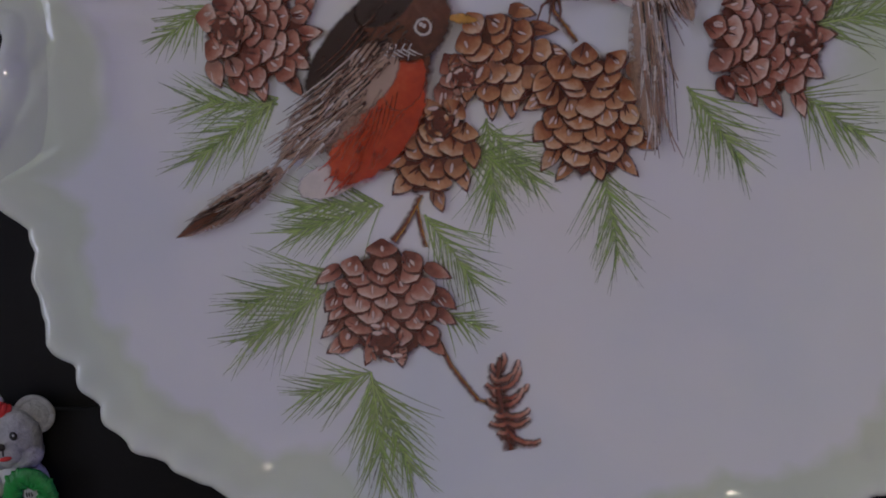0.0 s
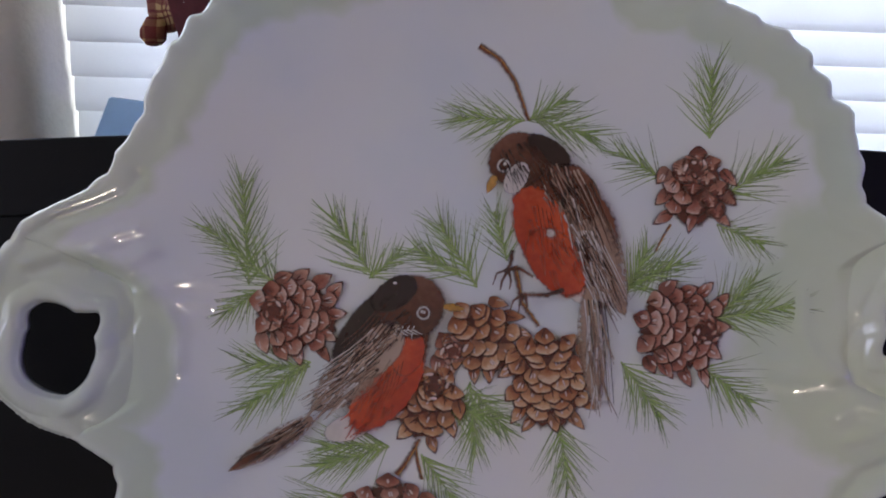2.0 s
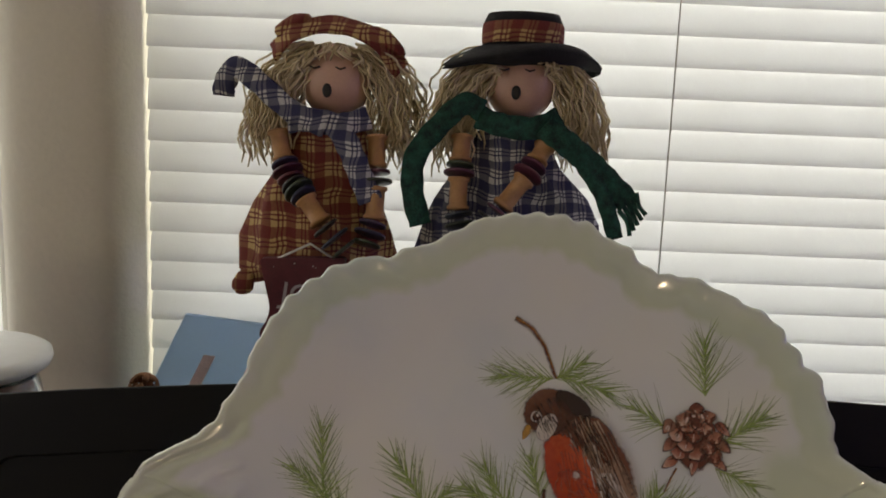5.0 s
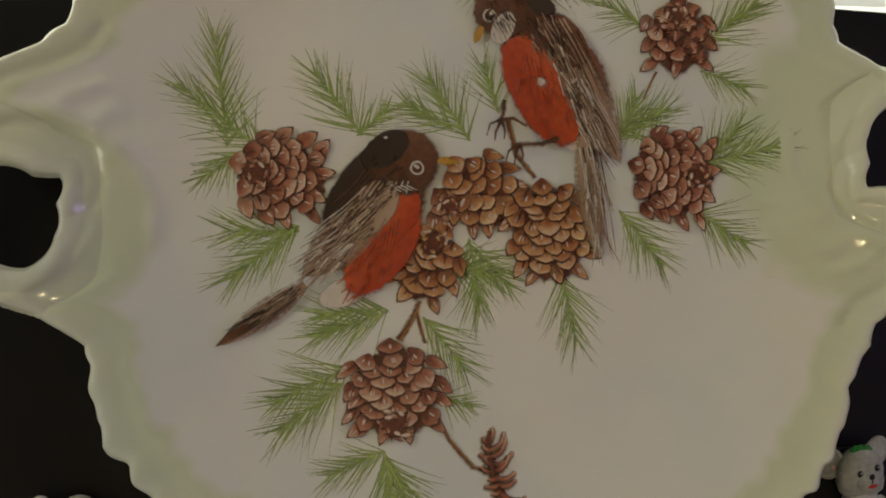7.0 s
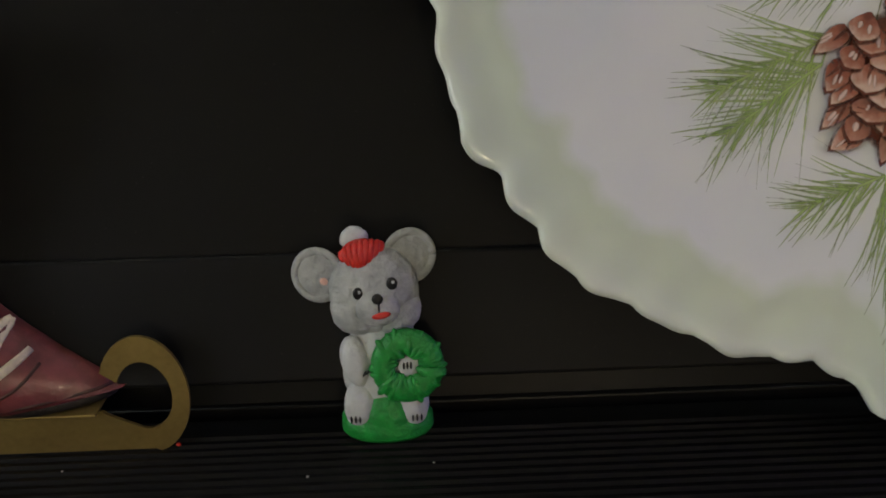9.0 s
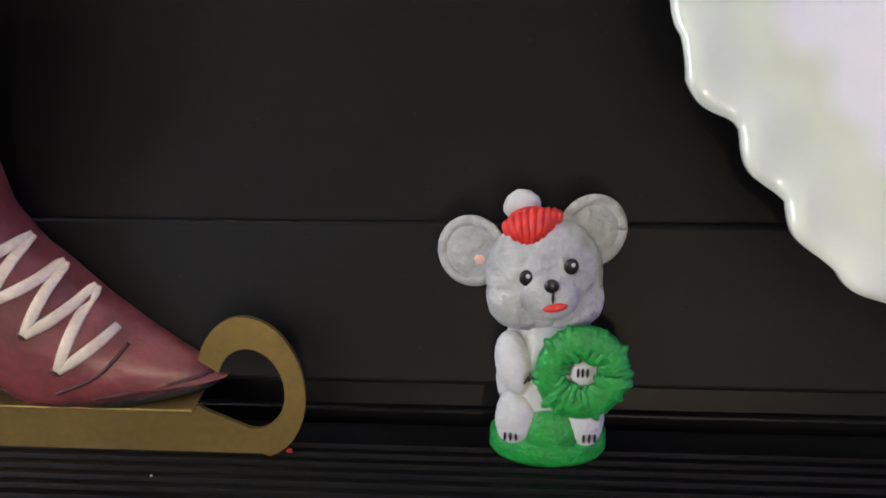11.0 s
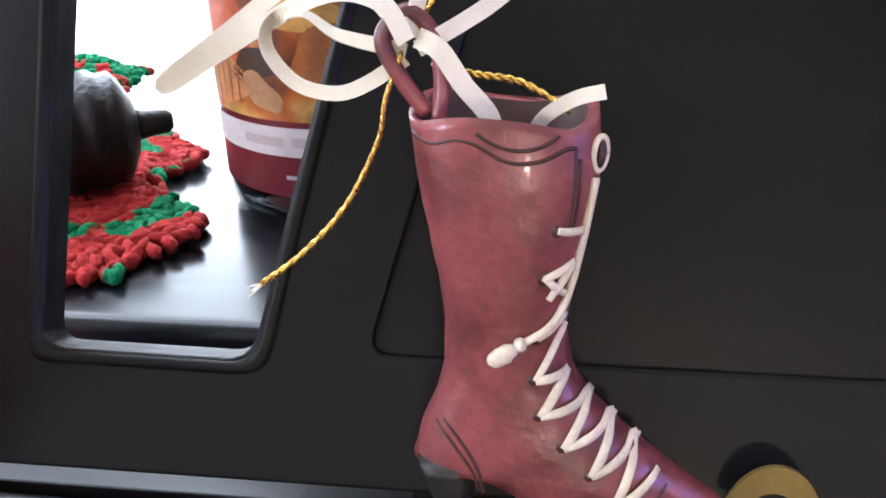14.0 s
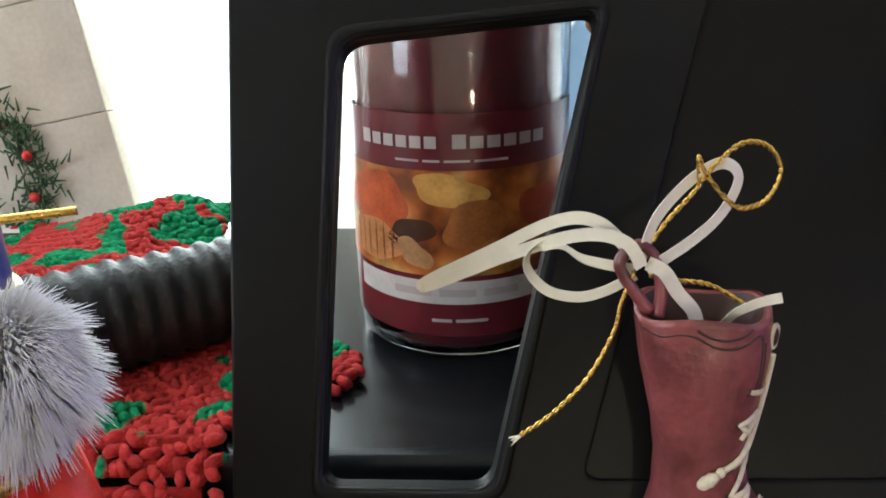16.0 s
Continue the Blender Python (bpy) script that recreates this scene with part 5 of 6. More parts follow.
        wc = Vector((0.0058, -0.0104, 0.0200))
        tube(bm, [wc + Vector((0.0062 * math.cos(q), 0.0004, 0.0064 * math.sin(q))) for q in (2 * math.pi * k / 30 for k in range(31))], 0.0030, 10, 3)
        for k in range(56):
            q = 2 * math.pi * k / 56 + random.uniform(-0.05, 0.05)
            r = 0.0064 + random.uniform(-0.0014, 0.0009)
            blob(bm, wc + Vector((r * math.cos(q), random.uniform(-0.0008, 0.0004), r * math.sin(q))), (0.0031, 0.0022, 0.0011), Matrix.Rotation(-q + random.uniform(-0.5, 0.2), 4, "Y"), 10, 6, 3)
        blob(bm, wc + Vector((0, 0.0005, 0)), (0.0024, 0.0014, 0.0026), None, 12, 8, 1)
        for k in (-1, 0, 1):
            blob(bm, wc + Vector((0.0009 * k, -0.0010, 0.0004)), (0.0003, 0.0003, 0.0010), None, 6, 5, 4)
    for v in bm.verts:
        v.co.x, v.co.y, v.co.z = 0.900 * v.co.x, 0.865 * v.co.y, 0.963 * v.co.z
        # a shallow figure whose flat back leans on the rest
        v.co.y = min(0.56 * v.co.y + 0.14 * v.co.z, max(0.0062, 0.187 + 0.40 * v.co.z - at[1] - 0.0004) if v.co.z < 0.0125 else 0.187 + 0.40 * v.co.z - at[1] - 0.0004)
    o = part("mouse_figurine", bm, MOUSE, matrix=Matrix.Translation(at) @ Matrix.Rotation(radians(turn), 4, "Z"))
    return tagged(o, label, "figurine", "mouse figurines on the ledge")


mouse((-0.1326, 0.1915, 0.0), 0, "grey plaster mouse with red cap holding a green wreath", False)
mouse((0.1715, 0.1912, 0.0), 0, "pale plaster mouse with green holly and striped cane", True)

# crumbs on the ledge
CRUMB = plain("pale_lint", (0.55, 0.52, 0.5), 0.9, var=0.1)
for x, y, r, m in ((-0.1811, 0.1883, 0.0007, SCARLET), (-0.1222, 0.1789, 0.0003, CRUMB), (-0.150, 0.176, 0.0004, CRUMB), (-0.262, 0.170, 0.0003, CRUMB), (-0.205, 0.181, 0.0003, CRUMB), (-0.235, 0.176, 0.0003, CRUMB)):
    bm = bmesh.new()
    blob(bm, (0, 0, r * 0.6), (r, r * 0.8, r * 0.6), None, 8, 6, 0, 0.5, 900)
    tagged(part("crumb", bm, m, matrix=Matrix.Translation((x, y, 0))), "tiny fleck of lint on the ribbed ledge", "crumb", "specks on the ledge")

# ---- candle in a jar, behind the cut-out ----
WAX = plain("burgundy_wax", (0.17, 0.018, 0.028), 0.35, var=0.15, scale=20, fine=200, coat=0.3)
GLASS, _nt, _g = nodes("clear_jar_glass")
_g.inputs["Transmission Weight"].default_value, _g.inputs["Roughness"].default_value, _g.inputs["IOR"].default_value = 1.0, 0.02, 1.45
_g.inputs["Base Color"].default_value = (0.95, 0.97, 0.97, 1)
LABEL_DARK = plain("burgundy_label", (0.12, 0.015, 0.022), 0.3, var=0.12, scale=40, coat=0.3)
LABEL_TEXT = plain("white_print", (0.42, 0.37, 0.36), 0.4, var=0.05)
BANNER = plain("grey_white_banner", (0.52, 0.50, 0.48), 0.4, var=0.15, scale=80)


def fruit_label():
    m, nt, b = nodes("printed_spice_picture")
    c = ramp(nt, noise_of(nt, 42, 3), [(0.30, (0.06, 0.018, 0.008)), (0.42, (0.30, 0.085, 0.02)), (0.52, (0.50, 0.16, 0.035)), (0.60, (0.55, 0.33, 0.10)), (0.72, (0.10, 0.045, 0.012))])
    c = mix(nt, 0.5, c, ramp(nt, noise_of(nt, 110, 3), [(0.35, (0.35, 0.3, 0.25)), (0.65, (1, 0.95, 0.85))]), "MULTIPLY")
    nt.links.new(c, b.inputs["Base Color"])
    b.inputs["Roughness"].default_value = 0.3
    return m


PICTURE = fruit_label()
candle = tagged(empty("jar_candle", (-0.307, 0.348, 0.0242)), "large burgundy candle in a lidded glass jar with printed label", "candle")
bm = bmesh.new()
lathe(bm, [(0.030, 0.0), (0.042, 0.0004), (0.0455, 0.0035), (0.0462, 0.012), (0.0462, 0.140), (0.0440, 0.152), (0.0425, 0.158), (0.0435, 0.163), (0.0405, 0.163), (0.0400, 0.156), (0.0415, 0.150), (0.0436, 0.139), (0.0436, 0.007), (0.040, 0.003), (0.002, 0.0026)], 64)
jar = part("jar", bm, GLASS, candle)
bm = bmesh.new()
lathe(bm, [(0.002, 0.0030), (0.0395, 0.0034), (0.0431, 0.0075), (0.0431, 0.138), (0.0405, 0.1500), (0.0398, 0.1510), (0.002, 0.1500)], 64)
part("wax", bm, WAX, candle)
bm = bmesh.new()
lathe(bm, [(0.040, 0.160), (0.0398, 0.1640), (0.0500, 0.1645), (0.0515, 0.168), (0.0510, 0.172), (0.047, 0.1745), (0.002, 0.175)], 56)
part("lid", bm, WHITE, candle, "pale domed jar lid")


def wrap(name, z0, z1, a0, a1, r, mat, parent=candle, n=40):
    bm = bmesh.new()
    rows = [[bm.verts.new((rr * math.sin(radians(a0 + (a1 - a0) * k / n)), -rr * math.cos(radians(a0 + (a1 - a0) * k / n)), z)) for k in range(n + 1)] for rr, z in ((r, z0), (r, z1))]
    quads(bm, rows, False)
    return part(name, bm, mat, parent)


label = wrap("label", 0.012, 0.103, -80, 80, 0.0465, LABEL_DARK)
wrap("picture", 0.0385, 0.0815, -80, 80, 0.0467, PICTURE, label)
wrap("banner", 0.0265, 0.0365, -62, 46, 0.0469, BANNER, label)
# printed fruit and a basket: plain patches of colour on the picture


def patch(name, deg, z, half, tall, col, lean=0.0, lift=0.0468):
    bm = bmesh.new()
    mid = bm.verts.new((lift * math.sin(radians(deg)), -lift * math.cos(radians(deg)), z))
    ring = []
    for k in range(28):
        q = 2 * math.pi * k / 28
        g = 1 + 0.07 * math.sin(3 * q + deg) + 0.05 * math.sin(5 * q + 2)
        a = radians(deg + half * g * math.cos(q) + lean * math.sin(q))
        ring.append(bm.verts.new((lift * math.sin(a), -lift * math.cos(a), z + tall * g * math.sin(q))))
    rings = [ring]
    for g in (0.75, 0.5, 0.25):
        row = []
        for v in ring:
            a = math.atan2(v.co.x, -v.co.y) * g + radians(deg) * (1 - g)
            row.append(bm.verts.new((lift * math.sin(a), -lift * math.cos(a), z + (v.co.z - z) * g)))
        rings.append(row)
    quads(bm, rings)
    for k in range(28):
        bm.faces.new((mid, rings[-1][k], rings[-1][(k + 1) % 28]))
    part(name, bm, plain("print_" + name, col, 0.3, var=0.35, scale=130, fine=700), label)


patch("red_fruit", -46, 0.0665, 22, 0.0125, (0.42, 0.085, 0.03), 0, 0.04676)
patch("yellow_fruit", -4, 0.0735, 17, 0.0070, (0.50, 0.27, 0.07), -6, 0.04680)
patch("orange_fruit", 8, 0.0600, 15, 0.0100, (0.30, 0.10, 0.025), 4, 0.04684)
patch("dark_leaf", -24, 0.0560, 12, 0.0060, (0.05, 0.022, 0.010), 5, 0.04686)
patch("basket", -48, 0.0500, 20, 0.0090, (0.46, 0.20, 0.08), 0, 0.04688)
patch("tan_pod", -22, 0.0475, 8, 0.0065, (0.36, 0.20, 0.09), -5, 0.04690)
patch("red_apple", 44, 0.0640, 14, 0.0090, (0.34, 0.05, 0.02), 0, 0.04680)
patch("golden_leaf", 30, 0.0450, 14, 0.0055, (0.34, 0.17, 0.03), 8, 0.04688)
for k in range(6):
    patch("basket_weave", -62 + 5.5 * k, 0.0500, 0.7, 0.0080, (0.24, 0.09, 0.03), 0, 0.04694)
# the maker's name and small print as plain bars
for k, a in enumerate([-51 + 7.2 * i for i in range(6)] + [-2 + 8.0 * i for i in range(6)]):
    tall = 0.0054 if k in (0, 6) else 0.0046
    wrap("print_bar", 0.0900, 0.0900 + tall, a, a + (5.6 if k < 6 else 6.2), 0.04705, LABEL_TEXT, label, 6)
for z0, z1, bars in ((0.0848, 0.0857, ((-30, -18), (-16, -8), (-6, 6), (8, 24))), (0.0186, 0.0200, ((-14, -4), (-2, 14))), (0.0298, 0.0330, ((-34, -14), (-10, 8), (12, 30)))):
    for a, b in bars:
        wrap("print_bar", z0, z1, a, b, 0.04705, LABEL_TEXT, label, 8)

# ---- crocheted cloth, ribbed roll and leaning board ----
WOOL = crochet_material()
bm = bmesh.new()
for i in range(54):
    for j in range(63):
        x = -0.575 + 0.0043 * i + random.uniform(-0.0016, 0.0016)
        y = 0.204 + 0.0043 * j + random.uniform(-0.0016, 0.0016)
        edge = -0.352 + 0.008 * math.sin(y * 90) - 0.42 * max(0, y - 0.29)
        if x > edge or y > (0.47 if x < -0.445 else 0.397) or (y < 0.256 and x > -0.388):
            continue
        hump = 0.019 * math.exp(-((x + 0.48) / 0.05) ** 2 - ((y - 0.455) / 0.03) ** 2)
        z = 0.0265 + 0.006 * abs(noise.noise(Vector((x * 40, y * 40, 0)))) + hump
        if y < 0.243:
            z -= min(0.019, (0.243 - y) * 1.1)
        blob(bm, (x, y, z), (0.0042, 0.0022, 0.0027), Matrix.Rotation(random.choice((0.7, 2.3)) + random.uniform(-0.4, 0.4), 4, "Z"), 7, 5, 0, 0.4, 350)
for j in range(44):
    y0 = 0.2075 + 0.006 * j
    if y0 > 0.462:
        break
    x1 = (-0.360 + 0.008 * math.sin(y0 * 90) - 0.42 * max(0, y0 - 0.29) if y0 < 0.393 else -0.449) if y0 > 0.258 else -0.394
    zs = []
    for x in (-0.575, -0.53, -0.50, -0.47, x1):
        z = 0.0262 + 0.019 * math.exp(-((x + 0.48) / 0.05) ** 2 - ((y0 - 0.455) / 0.03) ** 2)
        zs.append((x, z - (min(0.019, (0.243 - y0) * 1.1) if y0 < 0.243 else 0)))
    tube(bm, [(x, y0, z) for x, z in zs], 0.0034, 8, flat=0.6)
tagged(part("crocheted_cloth", bm, WOOL), "red and green crocheted wool cloth spread on the piano", "cloth", kind="stuff")

LEATHER = plain("black_ribbed_rubber", (0.007, 0.0075, 0.0085), 0.45, spec=0.28, var=0.4, scale=50, fine=400, bump=0.0006)
bm = bmesh.new()
a, b = Vector((-0.53, 0.238, 0.052)), Vector((-0.384, 0.334, 0.051))
ax = (b - a).normalized()
s1 = ax.cross(Vector((0, 0, 1))).normalized()
s2 = s1.cross(ax)
rows = []
for i in range(141):
    f = i / 140
    r = 0.0212 + 0.0010 * math.sin(f * 2 * math.pi * 19) + 0.001 * noise.noise(Vector((f * 9, 0, 0)))
    if f > 0.93:
        r *= math.sqrt(max(0.02, 1 - ((f - 0.93) / 0.07) ** 2))
    rows.append([bm.verts.new(a + (b - a) * f + r * (math.cos(q) * s1 + math.sin(q) * s2) * (1 + 0.02 * math.sin(3 * q + 7 * f))) for q in (2 * math.pi * k / 36 for k in range(36))])
quads(bm, rows, True, 0, True)
roll = tagged(empty("ribbed_roll"), "black ribbed roll lying on the crocheted cloth", "roll")
part("body", bm, LEATHER, roll)
bm = bmesh.new()
tube(bm, [b - ax * 0.002, b + ax * 0.004, b + ax * 0.010, b + ax * 0.012], [0.006, 0.005, 0.0045, 0.003], 14)
part("end_knob", bm, LEATHER, roll)

BEIGE = plain("weathered_beige_board", (0.60, 0.54, 0.45), 0.75, var=0.16, scale=25, fine=300, bump=0.0004)
board = tagged(empty("leaning_board", matrix=Matrix.Translation((-0.522, 0.500, 0.0185)) @ Matrix.Rotation(radians(-10.5), 4, "Y") @ Matrix.Rotation(radians(-8), 4, "X")), "beige wooden board with a painted wreath leaning on the window shelf", "sign")
for k in range(4):
    part("plank", bevelled_box((-0.30, 0, 0.0005 + 0.075 * k), (0, 0.010, 0.0752 + 0.075 * k), 0.0012), BEIGE, board, smooth=False)
part("backing", bevelled_box((-0.30, 0.0101, 0.0005), (-0.001, 0.013, 0.300), 0.0005, 1), BEIGE, board, smooth=False)
PINE = plain("dark_pine_green", (0.045, 0.10, 0.04), 0.7, var=0.5, scale=200, fine=900)
wreath = empty("wreath")
wreath.parent = board
wreath.location = (-0.098, -0.0015, 0.050)
bm = bmesh.new()
for k in range(750):
    q = random.uniform(0, 2 * math.pi)
    r = random.gauss(0.042, 0.0075)
    d = q + random.choice((1.3, -1.3, 0.4)) + random.uniform(-0.5, 0.5)
    p = Vector((r * math.cos(q), -abs(random.gauss(0.002, 0.001)), r * math.sin(q)))
    tube(bm, [p, p + 0.009 * Vector((math.cos(d), -0.1, math.sin(d)))], [0.0009, 0.0003], 4)
part("greenery", bm, PINE, wreath)
for k in range(9):
    q = 0.7 * k + 0.2
    bm = bmesh.new()
    blob(bm, (0.041 * math.cos(q), -0.004, 0.041 * math.sin(q)), (0.0035, 0.003, 0.0035), None, 12, 8)
    part("berry", bm, SCARLET, wreath)


# ---- the two rag dolls ----
SKIN = plain("painted_wooden_face", (0.60, 0.38, 0.28), 0.5, var=0.1, scale=40)
STRAW = plain("flaxen_yarn", (0.50, 0.40, 0.23), 0.85, var=0.25, scale=150, fine=900, islands=[(0.44, 0.35, 0.20), (0.74, 0.64, 0.44), (0.60, 0.49, 0.30)])
WOOD = plain("pale_turned_wood", (0.42, 0.22, 0.09), 0.5, var=0.2, scale=120, fine=700)
RED_CHECK = plaid("red_cream_check", (0.57, 0.38, 0.16), (0.17, 0.014, 0.015), (0.14, 0.010, 0.016), 0.0150)
NAVY_CHECK = plaid("navy_white_check", (0.66, 0.66, 0.64), (0.016, 0.018, 0.085), (0.018, 0.020, 0.08), 0.0125)
GREEN_PRINT = plain("dark_green_print", (0.006, 0.050, 0.032), 0.85, var=0.97, scale=210, fine=900, bump=0.0005)
FELT = plain("black_felt", (0.012, 0.012, 0.014), 0.95, var=0.3, scale=120, fine=900, bump=0.0006)
BUTTONS = plain("dark_buttons", (0.05, 0.03, 0.04), 0.35, var=0.3, scale=80, islands=[(0.12, 0.015, 0.03), (0.02, 0.03, 0.07), (0.05, 0.08, 0.03), (0.015, 0.015, 0.02)])
DOLL = [SKIN, STRAW, WOOD, RED_CHECK, NAVY_CHECK, GREEN_PRINT, FELT, BUTTONS, INK]


def cloth_skirt(bm, cx, cy, profile, mi, folds, seed):
    """A gathered dress: a stack of wavy rings."""
    rows = []
    for z, rx, ry, sway in profile:
        row = []
        for k in range(56):
            q = 2 * math.pi * k / 56
            w = 1 + folds * (z < profile[0][0] - 0.012) * math.sin(9 * q + seed + 30 * z) + 0.05 * noise.noise(Vector((math.cos(q) * 2, math.sin(q) * 2, z * 40 + seed)))
            row.append(bm.verts.new((cx + sway + rx * w * math.cos(q), cy + ry * w * math.sin(q), z + 0.002 * math.sin(5 * q + seed))))
        rows.append(row)
    quads(bm, rows, True, mi, True)


def strip(bm, pts, width, mi, n=26, normal=(0, -1, 0.2)):
    """A band of cloth with thickness and slight puckers."""
    c = curve_points(pts, n)
    rows = []
    for i, p in enumerate(c):
        d = (c[min(i + 1, n)] - c[max(i - 1, 0)]).normalized()
        s = d.cross(Vector(normal)).normalized()
        m = s.cross(d)
        w = width * (1 + 0.05 * math.sin(i * 1.1)) / 2
        rows.append([bm.verts.new(p + s * w * u + m * (v * 0.0006 + 0.0005 * math.sin(u * 4 + i * 0.5))) for u, v in ((-1, -1), (-0.3, -1), (0.3, -1), (1, -1), (1, 1), (0.3, 1), (-0.3, 1), (-1, 1))])
    quads(bm, rows, True, mi, True)


def spool_arm(bm, pts, sizes):
    """Wooden spools and buttons threaded on a cord."""
    pts = [Vector(p) for p in pts]
    for (a, b), kind in zip(zip(pts, pts[1:]), sizes):
        d = (b - a)
        u = d.normalized()
        if kind == "s":
            prof = [(0.0, 0.0062), (0.10, 0.0064), (0.16, 0.0050), (0.84, 0.0050), (0.90, 0.0064), (1.0, 0.0062)]
            tube(bm, [a + d * f for f, _ in prof], [r for _, r in prof], 14, 2)
        else:
            n = 2 if d.length < 0.013 else 3
            for k in range(n):
                c = a + d * (k + 0.5) / n
                tube(bm, [c - u * 0.0009, c - u * 0.0007, c + u * 0.0007, c + u * 0.0009], [0.0068 + 0.0012 * (k % 2), 0.0078 + 0.0012 * (k % 2), 0.0078 + 0.0012 * (k % 2), 0.0068 + 0.0012 * (k % 2)], 14, 7)


def hair(bm, head, count, reach, side):
    """Kinked yarn that falls from the crown to both sides."""
    for k in range(count):
        s = random.choice((-1, 1)) if side == 0 else side
        start = Vector(head) + Vector((s * random.uniform(0.002, 0.020), random.uniform(-0.014, 0.012), random.uniform(0.006, 0.021)))
        out = s * random.uniform(0.016, 0.036)
        drop = random.uniform(0.6, 1.0) * reach
        pts = []
        for i in range(15):
            f = i / 14
            kink = 0.0015 * math.sin(i * 1.7 + k) * (0.4 + f)
            pts.append(start + Vector((out * math.sin(f * 1.7) + kink, random.uniform(-0.001, 0.001) - 0.004 * f, -drop * f ** 1.25 + 0.006 * math.sin(math.pi * f))))
        tube(bm, pts, [0.00062] * 14 + [0.0003], 4, 1)
    for k in range(26):
        q = radians(random.uniform(25, 155))
        p = Vector(head) + Vector((0.021 * math.cos(q), -0.015, 0.019 * math.sin(q) + 0.001))
        tube(bm, [p, p + Vector((random.uniform(-0.004, 0.004), -0.004, -0.004)), p + Vector((random.uniform(-0.006, 0.006), -0.004, random.uniform(-0.010, -0.005)))], [0.0011, 0.001, 0.0004], 4, 1)


def head(bm, c, turn):
    blob(bm, c, (0.0205, 0.0190, 0.0215), None, 28, 20, 0)
    m = Vector(c) + Vector((turn, -0.0186, -0.006))
    blob(bm, m, (0.0027, 0.0010, 0.0040), None, 14, 8, 8)
    for s in (-1, 1):
        p = Vector(c) + Vector((turn + s * 0.0072, -0.0182, 0.0065))
        tube(bm, [p + Vector((-0.0028, 0.0006, 0.0005)), p + Vector((0, 0, -0.0006)), p + Vector((0.0028, 0.0008, 0.0005))], 0.0005, 5, 8)


def doll(at, label, build):
    bm = bmesh.new()
    build(bm)
    bmesh.ops.transform(bm, matrix=Matrix.Translation(-Vector(at)), verts=bm.verts)
    o = part("rag_doll", bm, DOLL, matrix=Matrix.Translation(at))
    return tagged(o, label, "doll", "rag dolls behind the music rest")


def doll_a(bm):
    y = 0.365
    h = (-0.0880, y, 0.3640)
    cloth_skirt(bm, -0.092, y, [(0.344, 0.012, 0.011, 0), (0.334, 0.022, 0.016, 0), (0.315, 0.027, 0.019, -0.002), (0.295, 0.036, 0.024, -0.005), (0.275, 0.043, 0.027, -0.006), (0.255, 0.046, 0.029, -0.004), (0.246, 0.043, 0.028, 0.0)], 3, 0.06, 1.0)
    blob(bm, (-0.139, y - 0.012, 0.2455), (0.006, 0.005, 0.008), Matrix.Rotation(0.6, 4, "Y"), 12, 8, 3, 0.3, 200)
    for s in (-1, 1):
        tube(bm, [(-0.090 + s * 0.014, y, 0.250), (-0.090 + s * 0.015, y, 0.15), (-0.090 + s * 0.016, y, 0.035)], 0.009, 12, 4)
        blob(bm, (-0.090 + s * 0.016, y - 0.006, 0.0345), (0.011, 0.017, 0.0102), None, 16, 10, 6)
    head(bm, h, -0.003)
    hair(bm, h, 300, 0.060, 0)
    # check kerchief, scarf with one end flung up and one hanging
    strip(bm, [(-0.123, y - 0.010, 0.378), (-0.110, y - 0.016, 0.389), (-0.088, y - 0.012, 0.3945), (-0.066, y - 0.016, 0.388), (-0.050, y - 0.010, 0.371)], 0.013, 3, 26, (0, -1, 0.9))
    blob(bm, (-0.112, y - 0.008, 0.393), (0.012, 0.006, 0.006), Matrix.Rotation(-0.5, 4, "Y"), 14, 8, 3, 0.3, 160)
    blob(bm, (-0.058, y - 0.010, 0.386), (0.012, 0.006, 0.005), Matrix.Rotation(0.7, 4, "Y"), 14, 8, 3, 0.3, 160)
    strip(bm, [(-0.112, y - 0.020, 0.3400), (-0.098, y - 0.024, 0.3415), (-0.082, y - 0.025, 0.3395), (-0.067, y - 0.020, 0.3440)], 0.013, 4)
    strip(bm, [(-0.090, y - 0.026, 0.338), (-0.110, y - 0.024, 0.346), (-0.128, y - 0.018, 0.360), (-0.143, y - 0.012, 0.369), (-0.150, y - 0.010, 0.360), (-0.151, y - 0.009, 0.353)], 0.0125, 4, 40)
    strip(bm, [(-0.084, y - 0.027, 0.339), (-0.076, y - 0.030, 0.326), (-0.070, y - 0.031, 0.312), (-0.064, y - 0.030, 0.298)], 0.0135, 4)
    spool_arm(bm, [(-0.1185, y - 0.016, 0.3345), (-0.1145, y - 0.020, 0.3185), (-0.1085, y - 0.026, 0.3065), (-0.1000, y - 0.032, 0.2985), (-0.0905, y - 0.036, 0.2860), (-0.0750, y - 0.038, 0.2690)], "sbbsb")
    spool_arm(bm, [(-0.0625, y - 0.018, 0.3340), (-0.0620, y - 0.022, 0.3165), (-0.0615, y - 0.025, 0.3060), (-0.0620, y - 0.028, 0.2880), (-0.0660, y - 0.034, 0.2720)], "sbsb")


